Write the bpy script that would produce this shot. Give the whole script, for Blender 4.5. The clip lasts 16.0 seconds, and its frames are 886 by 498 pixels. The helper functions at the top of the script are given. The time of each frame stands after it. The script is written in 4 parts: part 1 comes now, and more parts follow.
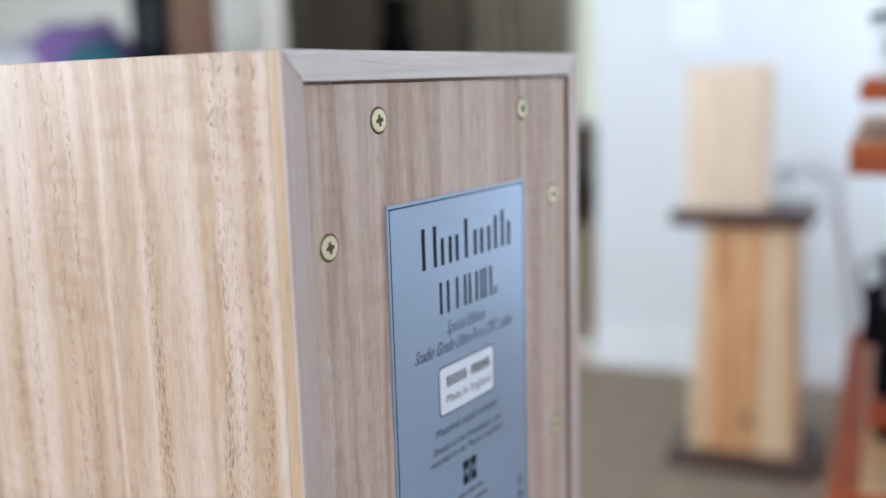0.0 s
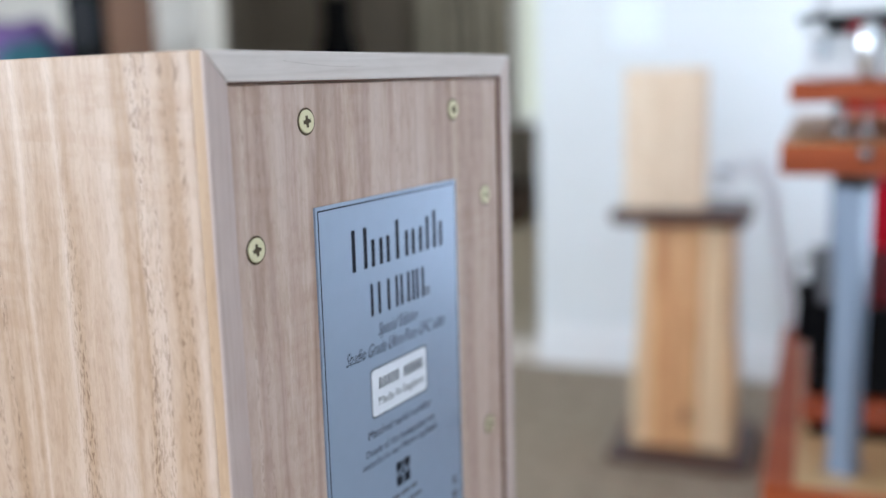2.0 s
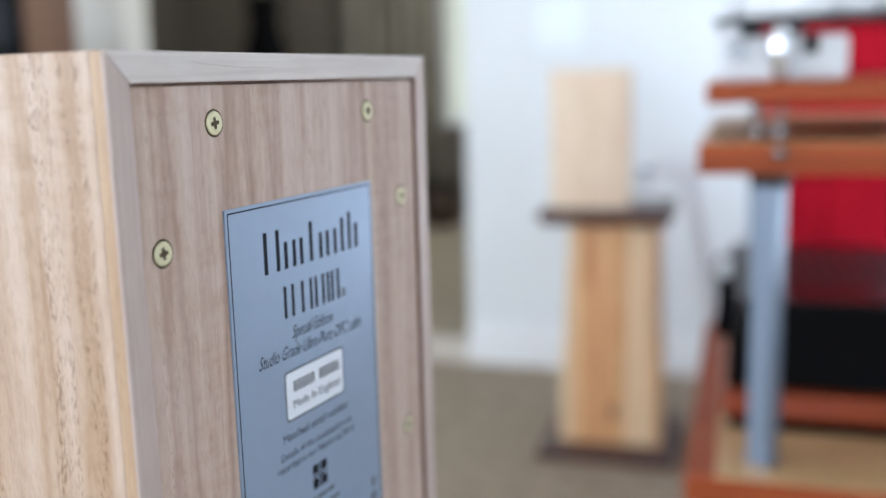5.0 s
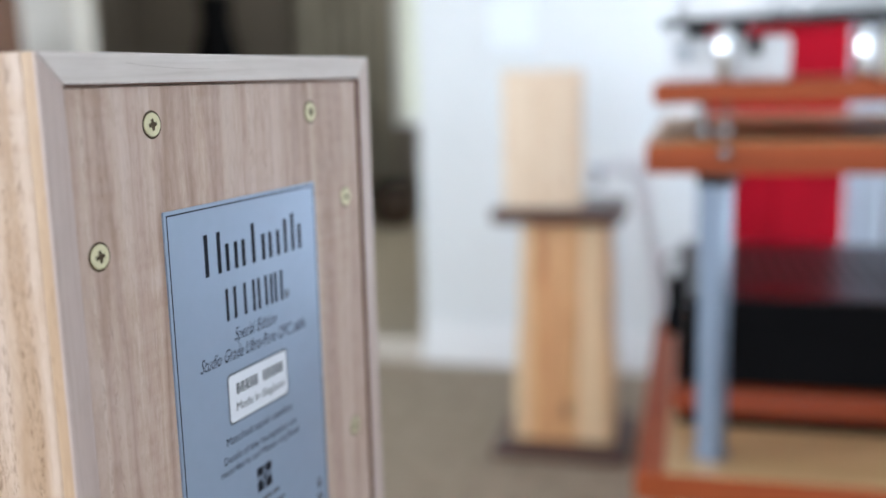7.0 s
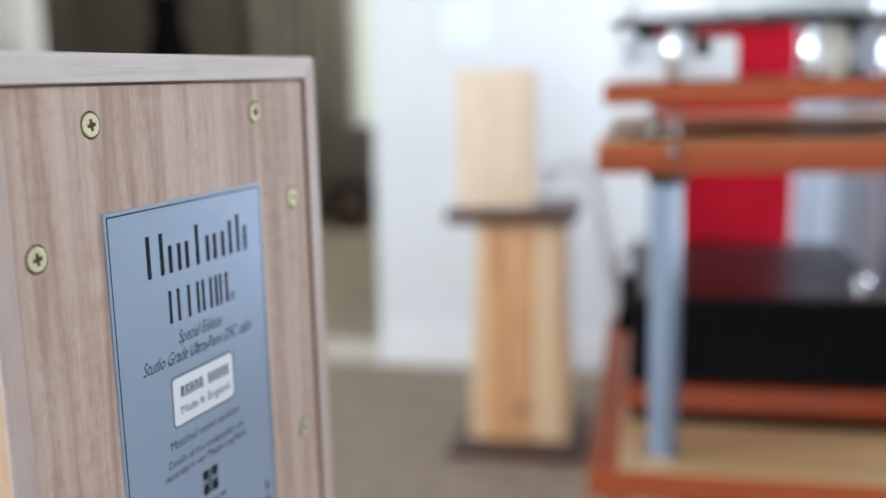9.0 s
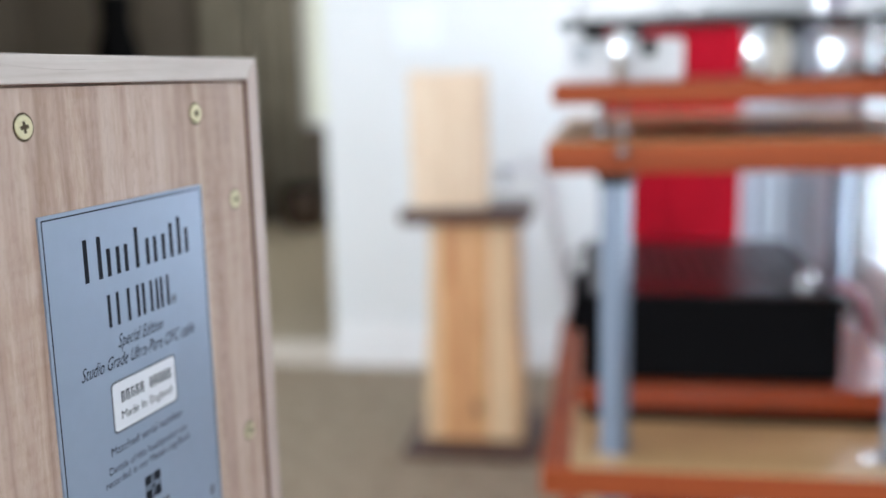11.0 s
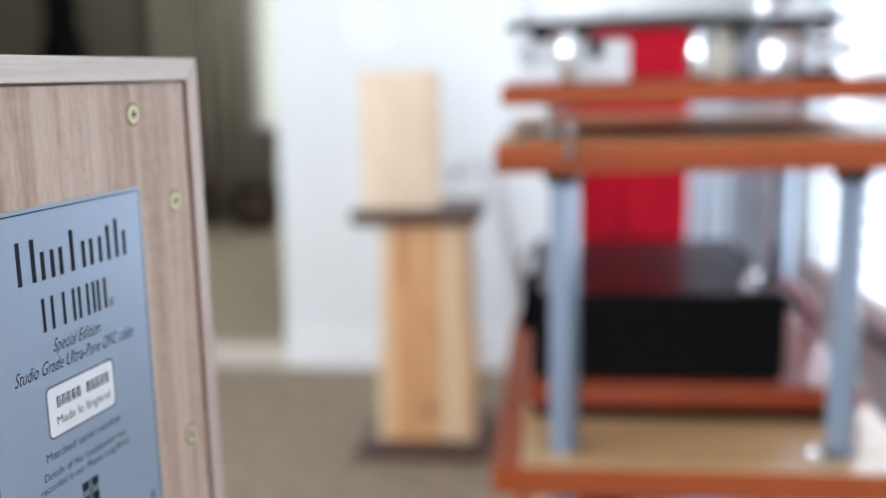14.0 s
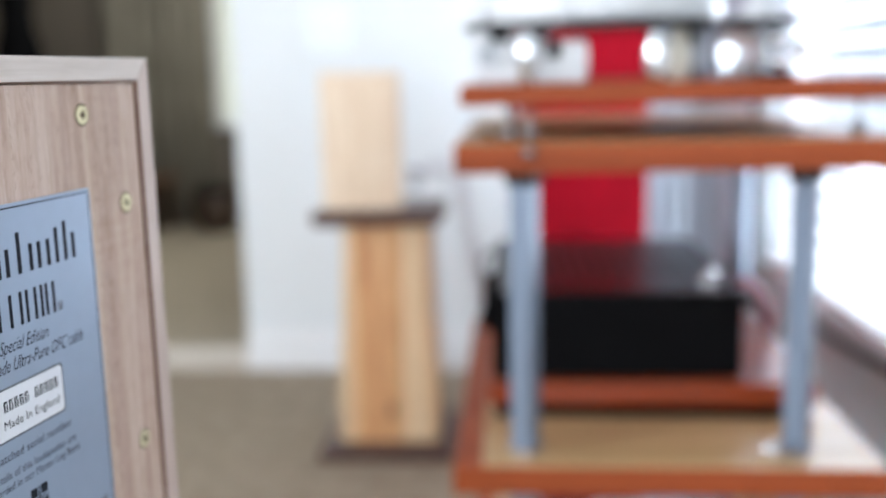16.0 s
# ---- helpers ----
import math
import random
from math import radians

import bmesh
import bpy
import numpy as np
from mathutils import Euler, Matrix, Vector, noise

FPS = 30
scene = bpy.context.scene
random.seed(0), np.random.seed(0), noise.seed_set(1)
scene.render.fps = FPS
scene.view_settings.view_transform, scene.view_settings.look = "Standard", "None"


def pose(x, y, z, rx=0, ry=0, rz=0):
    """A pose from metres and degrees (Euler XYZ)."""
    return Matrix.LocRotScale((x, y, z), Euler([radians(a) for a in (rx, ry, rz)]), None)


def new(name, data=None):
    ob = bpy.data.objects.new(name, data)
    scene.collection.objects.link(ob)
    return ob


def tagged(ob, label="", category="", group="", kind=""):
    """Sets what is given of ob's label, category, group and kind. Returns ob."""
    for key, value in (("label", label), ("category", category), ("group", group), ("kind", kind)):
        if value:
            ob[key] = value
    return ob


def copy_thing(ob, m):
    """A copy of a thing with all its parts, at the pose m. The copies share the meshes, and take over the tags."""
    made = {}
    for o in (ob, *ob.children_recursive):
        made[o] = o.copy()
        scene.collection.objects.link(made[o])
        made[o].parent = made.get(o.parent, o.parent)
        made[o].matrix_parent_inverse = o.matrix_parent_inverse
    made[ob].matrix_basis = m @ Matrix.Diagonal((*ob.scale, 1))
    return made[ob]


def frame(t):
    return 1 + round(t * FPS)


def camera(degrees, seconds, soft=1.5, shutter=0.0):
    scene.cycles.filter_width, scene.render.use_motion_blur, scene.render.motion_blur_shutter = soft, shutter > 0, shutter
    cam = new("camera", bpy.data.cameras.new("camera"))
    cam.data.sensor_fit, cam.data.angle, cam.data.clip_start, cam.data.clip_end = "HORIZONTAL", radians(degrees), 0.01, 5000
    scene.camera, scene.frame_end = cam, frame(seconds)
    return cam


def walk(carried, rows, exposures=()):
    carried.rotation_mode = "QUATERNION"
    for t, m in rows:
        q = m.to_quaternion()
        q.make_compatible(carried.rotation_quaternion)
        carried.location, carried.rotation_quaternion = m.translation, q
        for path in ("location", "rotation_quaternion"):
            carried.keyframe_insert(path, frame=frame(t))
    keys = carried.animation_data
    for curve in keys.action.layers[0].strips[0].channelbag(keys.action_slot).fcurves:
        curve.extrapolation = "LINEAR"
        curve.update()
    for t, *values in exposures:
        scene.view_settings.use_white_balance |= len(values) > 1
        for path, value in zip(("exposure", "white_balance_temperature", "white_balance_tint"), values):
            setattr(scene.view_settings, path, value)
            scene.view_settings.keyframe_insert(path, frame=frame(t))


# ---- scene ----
# The room frame: x to the right, y ahead into the room, turned from the near loudspeaker's own axes.
ROOM = pose(-0.2, -0.2, 0, 0, 0, -81)

cam = camera(49.12, 16.0)
cam.data.dof.use_dof = True
cam.data.dof.focus_distance = 0.318
cam.data.dof.aperture_fstop = 4.5
PATH = [
    (0, pose(-0.2066, -0.1897, 0.8802, 80.095, 1.641, -56.749)),
    (0.5, pose(-0.2057, -0.1904, 0.8799, 80.107, 1.571, -57.652)),
    (1, pose(-0.2051, -0.1915, 0.8802, 80.057, 1.496, -58.685)),
    (1.5, pose(-0.2046, -0.1930, 0.8802, 80.054, 1.527, -59.433)),
    (2, pose(-0.2038, -0.1940, 0.8801, 80.053, 1.531, -60.031)),
    (2.5, pose(-0.2035, -0.1950, 0.8802, 80.020, 1.531, -60.686)),
    (3, pose(-0.2030, -0.1958, 0.8802, 80.017, 1.485, -61.439)),
    (3.5, pose(-0.2025, -0.1971, 0.8803, 80.006, 1.459, -62.128)),
    (4, pose(-0.2021, -0.1981, 0.8801, 80.010, 1.480, -62.816)),
    (6.5, pose(-0.2005, -0.2036, 0.8804, 79.930, 1.349, -66.065)),
    (7, pose(-0.2005, -0.2049, 0.8805, 79.927, 1.370, -66.765)),
    (7.5, pose(-0.2002, -0.2061, 0.8802, 79.948, 1.378, -67.366)),
    (8, pose(-0.1999, -0.2071, 0.8803, 79.914, 1.417, -67.981)),
    (8.5, pose(-0.1998, -0.2081, 0.8802, 79.926, 1.434, -68.625)),
    (9, pose(-0.1992, -0.2087, 0.8803, 79.895, 1.319, -69.348)),
    (11.5, pose(-0.1982, -0.2145, 0.8802, 79.875, 1.365, -72.550)),
    (12, pose(-0.1980, -0.2151, 0.8804, 79.866, 1.264, -73.043)),
    (12.5, pose(-0.1978, -0.2158, 0.8805, 79.847, 1.232, -73.524)),
    (13, pose(-0.1977, -0.2166, 0.8804, 79.855, 1.266, -73.853)),
    (13.5, pose(-0.1977, -0.2174, 0.8805, 79.833, 1.240, -74.257)),
    (14, pose(-0.1975, -0.2185, 0.8805, 79.826, 1.227, -74.742)),
    (14.5, pose(-0.1975, -0.2193, 0.8803, 79.826, 1.288, -75.329)),
    (15, pose(-0.1970, -0.2202, 0.8803, 79.833, 1.187, -75.866)),
    (15.5, pose(-0.1965, -0.2208, 0.8803, 79.822, 1.175, -76.422)),
    (16, pose(-0.1961, -0.2216, 0.8802, 79.822, 1.187, -76.950)),
]
# the clip's white balance drifts a little warmer on the way
walk(cam, PATH, [(0.0, -0.02, 6000, 9), (4.0, 0.0, 6040, 9), (7.5, 0.03, 6200, 9), (12.0, 0.12, 6380, 10), (16.0, 0.14, 6330, 10)])

# ---- light ----
world = bpy.data.worlds.new("world")
scene.world = world
world.use_nodes = True
wn, wl = world.node_tree.nodes, world.node_tree.links
sky = wn.new("ShaderNodeTexSky")
sky.sky_type, sky.sun_disc = "NISHITA", False
sky.sun_elevation, sky.sun_rotation = radians(38), radians(150)
wl.new(sky.outputs["Color"], wn["Background"].inputs["Color"])
wn["Background"].inputs["Strength"].default_value = 0.12


def window_light(name, place, size_x, size_y, power, colour):
    """An area lamp that fills a wall opening: the sky's light through a window, or added fill."""
    lamp = bpy.data.lights.new(name, "AREA")
    lamp.shape, lamp.size, lamp.size_y, lamp.energy, lamp.color = "RECTANGLE", size_x, size_y, power, colour
    ob = new(name, lamp)
    ob.matrix_world = place
    return ob


# the lamp's -z looks into the room
window_light("daylight_side_window", ROOM @ pose(0.716, 1.96, 1.245, 0, 90, 0), 1.60, 0.92, 29, (0.79, 0.895, 1.0))
window_light("daylight_near_window", ROOM @ pose(0.716, -0.75, 1.80, 0, 90, 0), 0.75, 1.2, 7.2, (0.66, 0.85, 1.0))
window_light("daylight_rear_window", ROOM @ pose(-1.025, -4.566, 1.32, 90, 0, 0), 3.24, 1.64, 90, (0.92, 0.965, 1.0))
# fill added out of view to brighten the far stand, wall and carpet
window_light("fill_light_left", ROOM @ pose(-3.666, -0.6, 1.45, 0, -90, 0), 1.2, 2.1, 108, (0.94, 0.968, 1.0))
window_light("daylight_hall_window", ROOM @ pose(-1.36, 5.546, 1.34, -90, 0, 0), 0.55, 1.40, 3.2, (0.97, 1.0, 0.86))
# hidden lamp added to brighten the hall carpet
window_light("fill_light_hall", ROOM @ pose(-0.5, 3.9, 1.5, 0, 90, 0), 1.2, 1.3, 19, (1.0, 0.97, 0.90))


# ---- materials ----
def shader(name, colour=(0.5, 0.5, 0.5), rough=0.5, metal=0.0):
    m = bpy.data.materials.new(name)
    m.use_nodes = True
    b = m.node_tree.nodes["Principled BSDF"]
    b.inputs["Base Color"].default_value = (*colour, 1)
    b.inputs["Roughness"].default_value = rough
    b.inputs["Metallic"].default_value = metal
    return m, m.node_tree.nodes, m.node_tree.links, b


def noise_tex(n, l, coord, scale, detail=3.0, distort=0.0, rough=0.5):
    """Noise stretched by a scale for each axis."""
    mp = n.new("ShaderNodeMapping")
    mp.inputs["Scale"].default_value = scale
    l.new(coord, mp.inputs["Vector"])
    t = n.new("ShaderNodeTexNoise")
    t.inputs["Scale"].default_value = 1.0
    t.inputs["Detail"].default_value = detail
    t.inputs["Roughness"].default_value = rough
    t.inputs["Distortion"].default_value = distort
    l.new(mp.outputs["Vector"], t.inputs["Vector"])
    return t.outputs["Fac"]


def ramp(n, l, fac, stops):
    r = n.new("ShaderNodeValToRGB")
    e = r.color_ramp.elements
    while len(e) < len(stops):
        e.new(0.5)
    for el, (p, c) in zip(e, stops):
        el.position = p
        el.color = (*c, 1) if len(c) == 3 else c
    l.new(fac, r.inputs["Fac"])
    return r.outputs["Color"]


def mix(n, l, kind, fac, a, b):
    m = n.new("ShaderNodeMix")
    m.data_type, m.blend_type = "RGBA", kind
    if isinstance(fac, float):
        m.inputs["Factor"].default_value = fac
    else:
        l.new(fac, m.inputs["Factor"])
    for sock, v in ((m.inputs["A"], a), (m.inputs["B"], b)):
        if isinstance(v, tuple):
            sock.default_value = (*v, 1)
        else:
            l.new(v, sock)
    return m.outputs["Result"]


def bump(n, l, b, height, strength, distance):
    bp = n.new("ShaderNodeBump")
    bp.inputs["Strength"].default_value, bp.inputs["Distance"].default_value = strength, distance
    l.new(height, bp.inputs["Height"])
    l.new(bp.outputs["Normal"], b.inputs["Normal"])


def wood(name, dark, mid, light, grain="z", band=55.0, fine=420.0, pores=0.5, rough=0.45, coat=0.0, wave=1.0, ripple=0.15, gloss=0.5, streak=0.6, spread=0.20):
    """Veneer or solid wood with bands, fine grain, open pores and a faint cross ripple; the grain axis is given, sizes are in metres."""
    m, n, l, b = shader(name, mid, rough)
    raw = n.new("ShaderNodeTexCoord").outputs["Object"]
    shift = n.new("ShaderNodeTexNoise")
    shift.inputs["Scale"].default_value, shift.inputs["Detail"].default_value = 9.0, 2.0
    l.new(raw, shift.inputs["Vector"])
    vm = n.new("ShaderNodeVectorMath")
    vm.operation = "MULTIPLY_ADD"
    l.new(shift.outputs["Color"], vm.inputs[0])
    vm.inputs[1].default_value = (0.006 * wave,) * 3
    l.new(raw, vm.inputs[2])
    co = vm.outputs["Vector"]

    def along(a, c):
        return {"x": (c, a, a), "y": (a, c, a), "z": (a, a, c)}[grain]
    bands = noise_tex(n, l, co, along(band, band * 0.016), 3.5, 0.25, 0.6)
    base = ramp(n, l, bands, [(0.50 - spread, dark), (0.50 - 0.2 * spread, mid), (0.50 + 0.25 * spread, mid), (0.50 + spread, light)])
    soft = noise_tex(n, l, co, along(band * 0.45, band * 0.012), 2.0, 0.2)
    base = mix(n, l, "MULTIPLY", streak, base, ramp(n, l, soft, [(0.36, (0.84, 0.73, 0.66)), (0.48, (0.95, 0.88, 0.85)), (0.60, (1.0, 1.0, 1.0))]))
    grain_f = noise_tex(n, l, co, along(fine, fine * 0.015), 4.0, 0.2, 0.65)
    base = mix(n, l, "MULTIPLY", 0.75, base, ramp(n, l, grain_f, [(0.30, (0.76, 0.72, 0.69)), (0.6, (1.0, 1.0, 1.0))]))
    rip = noise_tex(n, l, raw, along(230.0, 65.0), 4.0, 0.8, 0.6)
    base = mix(n, l, "MULTIPLY", ripple, base, ramp(n, l, rip, [(0.38, (0.70, 0.66, 0.62)), (0.58, (1.0, 1.0, 1.0))]))
    pore_f = noise_tex(n, l, co, along(fine * 2.0, fine * 0.42), 2.0, 0.0)
    where = noise_tex(n, l, co, along(band * 1.7, band * 0.05), 2.0, 0.2)
    pm = n.new("ShaderNodeMath")
    pm.operation = "MULTIPLY"
    l.new(ramp(n, l, pore_f, [(0.34, (1, 1, 1)), (0.44, (0, 0, 0))]), pm.inputs[0])
    l.new(ramp(n, l, where, [(0.50, (0.12, 0.12, 0.12)), (0.60, (1, 1, 1))]), pm.inputs[1])
    pf = n.new("ShaderNodeMath")
    pf.operation = "MULTIPLY"
    l.new(pm.outputs[0], pf.inputs[0])
    pf.inputs[1].default_value = pores
    base = mix(n, l, "MULTIPLY", pf.outputs[0], base, (0.42, 0.33, 0.27))
    l.new(base, b.inputs["Base Color"])
    b.inputs["Coat Weight"].default_value = coat
    b.inputs["Coat Roughness"].default_value = 0.18
    b.inputs["Specular IOR Level"].default_value = gloss
    bump(n, l, b, grain_f, 0.12, 0.0004)
    return m


def plain(name, colour, rough=0.5, metal=0.0, scale=60.0, vary=0.12, relief=0.1, distance=0.0008, coat=0.0, gloss=0.5):
    """A surface of one colour with stains at one scale and a grain at another."""
    m, n, l, b = shader(name, colour, rough, metal)
    co = n.new("ShaderNodeTexCoord").outputs["Object"]
    big = noise_tex(n, l, co, (scale * 0.12,) * 3, 3.0)
    small = noise_tex(n, l, co, (scale * 4,) * 3, 3.0)
    lo = 1.0 - vary
    base = mix(n, l, "MULTIPLY", 1.0, colour, ramp(n, l, big, [(0.3, (lo, lo, lo)), (0.7, (1, 1, 1))]))
    base = mix(n, l, "MULTIPLY", 0.6, base, ramp(n, l, small, [(0.3, (lo, lo, lo)), (0.7, (1, 1, 1))]))
    l.new(base, b.inputs["Base Color"])
    b.inputs["Coat Weight"].default_value = coat
    b.inputs["Specular IOR Level"].default_value = gloss
    bump(n, l, b, small, relief, distance)
    return m


def glowing(name, colour, strength):
    m, n, l, b = shader(name, (0, 0, 0), 1.0)
    b.inputs["Emission Color"].default_value = (*colour, 1)
    b.inputs["Emission Strength"].default_value = strength
    return m


def figured(name, dark, mid, light, band=27.0, pore_lines=46.0, pores=0.85, bands_lo=0.34, bands_hi=0.66, curl=0.5, rough=0.45):
    """Quarter-cut veneer standing upright: sharp-edged stripes, cloudy figure across the grain, strings of dark open pores and a patch of slanting curl."""
    m, n, l, b = shader(name, mid, rough)
    raw = n.new("ShaderNodeTexCoord").outputs["Object"]
    shift = n.new("ShaderNodeTexNoise")
    shift.inputs["Scale"].default_value, shift.inputs["Detail"].default_value = 14.0, 3.0
    l.new(raw, shift.inputs["Vector"])
    vm = n.new("ShaderNodeVectorMath")
    vm.operation = "MULTIPLY_ADD"
    l.new(shift.outputs["Color"], vm.inputs[0])
    vm.inputs[1].default_value = (0.0045, 0.0045, 0.0)
    l.new(raw, vm.inputs[2])
    co = vm.outputs["Vector"]
    stripes = noise_tex(n, l, co, (band, band, 0.9), 2.5, 0.15, 0.55)
    q = (bands_hi - bands_lo) / 8
    base = ramp(n, l, stripes, [(bands_lo, dark), (bands_lo + 1.6 * q, mid), (bands_lo + 2.7 * q, light), (bands_lo + 3.7 * q, mid), (bands_lo + 4.6 * q, dark), (bands_lo + 5.2 * q, mid), (bands_lo + 6.5 * q, light), (bands_hi, mid)])
    cloud = noise_tex(n, l, co, (150.0, 150.0, 26.0), 4.0, 0.8, 0.6)
    base = mix(n, l, "MULTIPLY", 0.65, base, ramp(n, l, cloud, [(0.34, (0.84, 0.77, 0.69)), (0.48, (0.96, 0.93, 0.90)), (0.62, (1.0, 1.0, 1.0))]))
    grain_f = noise_tex(n, l, co, (720.0, 720.0, 9.0), 4.0, 0.2, 0.7)
    base = mix(n, l, "MULTIPLY", 0.5, base, ramp(n, l, grain_f, [(0.30, (0.80, 0.75, 0.71)), (0.56, (1.0, 1.0, 1.0))]))
    fleck = noise_tex(n, l, co, (420.0, 420.0, 150.0), 3.0, 0.6, 0.6)
    base = mix(n, l, "MULTIPLY", 0.45, base, ramp(n, l, fleck, [(0.36, (0.80, 0.75, 0.70)), (0.52, (1.0, 1.0, 1.0))]))
    # slanting curl
    mp = n.new("ShaderNodeMapping")
    mp.inputs["Rotation"].default_value = (radians(38), radians(0), 0)
    mp.inputs["Scale"].default_value = (40.0, 40.0, 210.0)
    l.new(raw, mp.inputs["Vector"])
    cr = n.new("ShaderNodeTexNoise")
    cr.inputs["Scale"].default_value, cr.inputs["Detail"].default_value = 1.0, 2.0
    l.new(mp.outputs["Vector"], cr.inputs["Vector"])
    patch = noise_tex(n, l, raw, (16.0, 16.0, 12.0), 2.0)
    cf = n.new("ShaderNodeMath")
    cf.operation = "MULTIPLY"
    l.new(ramp(n, l, patch, [(0.44, (0, 0, 0)), (0.62, (1, 1, 1))]), cf.inputs[0])
    cf.inputs[1].default_value = curl
    base = mix(n, l, "MULTIPLY", cf.outputs[0], base, ramp(n, l, cr.outputs["Fac"], [(0.40, (0.78, 0.66, 0.54)), (0.58, (1.0, 1.0, 1.0))]))
    # strings of pores
    dash = noise_tex(n, l, co, (1500.0, 1500.0, 330.0), 2.0, 0.5)
    where = noise_tex(n, l, co, (pore_lines, pore_lines, 0.8), 2.0, 0.1)
    pm = n.new("ShaderNodeMath")
    pm.operation = "MULTIPLY"
    l.new(ramp(n, l, dash, [(0.40, (1, 1, 1)), (0.46, (0, 0, 0))]), pm.inputs[0])
    l.new(ramp(n, l, where, [(0.54, (0.10, 0.10, 0.10)), (0.575, (1, 1, 1)), (0.60, (0.6, 0.6, 0.6)), (0.63, (0.12, 0.12, 0.12))]), pm.inputs[1])
    pf = n.new("ShaderNodeMath")
    pf.operation = "MULTIPLY"
    l.new(pm.outputs[0], pf.inputs[0])
    pf.inputs[1].default_value = pores
    base = mix(n, l, "MULTIPLY", pf.outputs[0], base, (0.36, 0.27, 0.20))
    l.new(base, b.inputs["Base Color"])
    bump(n, l, b, grain_f, 0.12, 0.0004)
    return m


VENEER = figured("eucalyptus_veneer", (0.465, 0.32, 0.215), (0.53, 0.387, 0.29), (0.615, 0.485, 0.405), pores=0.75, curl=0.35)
# the pair's veneer again, paler: the stronger light is put into its colour
VENEER_BRIGHTENED = figured("eucalyptus_veneer_brightened", (0.80, 0.635, 0.475), (0.86, 0.705, 0.54), (0.90, 0.765, 0.61), curl=0.2)
PANEL = figured("rear_panel_veneer", (0.43, 0.30, 0.24), (0.515, 0.377, 0.313), (0.595, 0.463, 0.40), 42.0, 80.0, 0.42, 0.32, 0.68, 0.25, 0.5)
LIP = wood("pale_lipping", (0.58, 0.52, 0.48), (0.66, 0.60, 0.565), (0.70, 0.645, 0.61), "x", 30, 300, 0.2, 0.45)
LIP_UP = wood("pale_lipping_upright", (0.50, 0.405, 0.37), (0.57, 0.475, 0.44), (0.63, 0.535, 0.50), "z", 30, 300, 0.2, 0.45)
LIP_LINE = plain("brown_grain_line", (0.30, 0.22, 0.18), 0.6)
GAP = plain("dark_brown_rebate", (0.16, 0.07, 0.045), 0.7)
EDGE = wood("honey_edge", (0.50, 0.36, 0.235), (0.575, 0.42, 0.285), (0.64, 0.49, 0.355), "z", 60, 420, 0.2, 0.45)
BRASS = plain("brass_plated_steel", (0.73, 0.67, 0.44), 0.42, 0.7, 300, 0.10, 0.05)
# dark colour for the shade in and round the screw heads
RECESS_SHADE = plain("shaded_recess", (0.075, 0.046, 0.016), 0.6, 0.3)
PLATE = plain("satin_silver_plate", (0.335, 0.41, 0.535), 0.36, 0.55, 40, 0.05, 0.04, 0.0002)
INK = plain("dark_ink", (0.014, 0.017, 0.026), 0.6, gloss=0.12)
INK_SOFT = plain("grey_ink", (0.13, 0.15, 0.18), 0.5)
STICKER = plain("white_label_paper", (0.74, 0.75, 0.80), 0.55, 0, 60, 0.04)
CLOTH_BLACK = plain("black_grille_cloth", (0.02, 0.02, 0.022), 0.9, 0, 200, 0.3, 0.4)
WALNUT = wood("dark_walnut", (0.034, 0.011, 0.008), (0.07, 0.026, 0.02), (0.13, 0.052, 0.036), "x", 45, 300, 0.4, 0.4, 0.1)
HEART = wood("oiled_heartwood", (0.50, 0.22, 0.085), (0.78, 0.45, 0.22), (0.86, 0.57, 0.32), "z", 26, 200, 0.3, 0.4, 0.1, 4.0, spread=0.16)
SAP = wood("pale_sapwood", (0.70, 0.50, 0.28), (0.84, 0.65, 0.42), (0.89, 0.75, 0.55), "z", 26, 220, 0.2, 0.4, 0.1, 1.8)
TAN_SAP = wood("tan_sapwood", (0.58, 0.37, 0.18), (0.75, 0.51, 0.28), (0.82, 0.60, 0.37), "z", 24, 210, 0.2, 0.4, 0.1, 1.8)
CHERRY = wood("red_brown_varnished_wood", (0.25, 0.048, 0.014), (0.375, 0.084, 0.026), (0.46, 0.13, 0.042), "x", 35, 260, 0.3, 0.5, gloss=0.22)
TAN = wood("tan_shelf_veneer", (0.53, 0.335, 0.155), (0.65, 0.44, 0.225), (0.715, 0.51, 0.28), "x", 30, 240, 0.25, 0.32, 0.5, gloss=0.4)
ROSE = wood("rosy_varnished_board", (0.22, 0.030, 0.005), (0.30, 0.046, 0.008), (0.36, 0.070, 0.014), "x", 30, 240, 0.25, 0.32, 0.6, gloss=0.25)
ROSE.node_tree.nodes["Principled BSDF"].inputs["Coat Roughness"].default_value = 0.26
# tan shelf veneer with the shade under the platform put into its colour
SHADED_TAN = wood("tan_shelf_top_shaded", (0.42, 0.25, 0.115), (0.52, 0.33, 0.165), (0.60, 0.41, 0.22), "x", 30, 240, 0.25, 0.45, 0.05, gloss=0.35)
GREY_METAL = plain("satin_grey_aluminium", (0.215, 0.27, 0.365), 0.42, 0.3, 80, 0.08, 0.05)
BLACK_RUBBER = plain("black_rubber", (0.02, 0.02, 0.022), 0.7)
CHROME = plain("polished_chrome", (0.86, 0.88, 0.92), 0.08, 1.0, 40, 0.03, 0.0)
DARK_CHROME = plain("smoked_chrome", (0.30, 0.29, 0.30), 0.16, 1.0, 40, 0.03, 0.0)
BLACK_STEEL = plain("black_painted_steel", (0.005, 0.005, 0.006), 0.8, 0.0, 120, 0.2, 0.2, gloss=0.06)
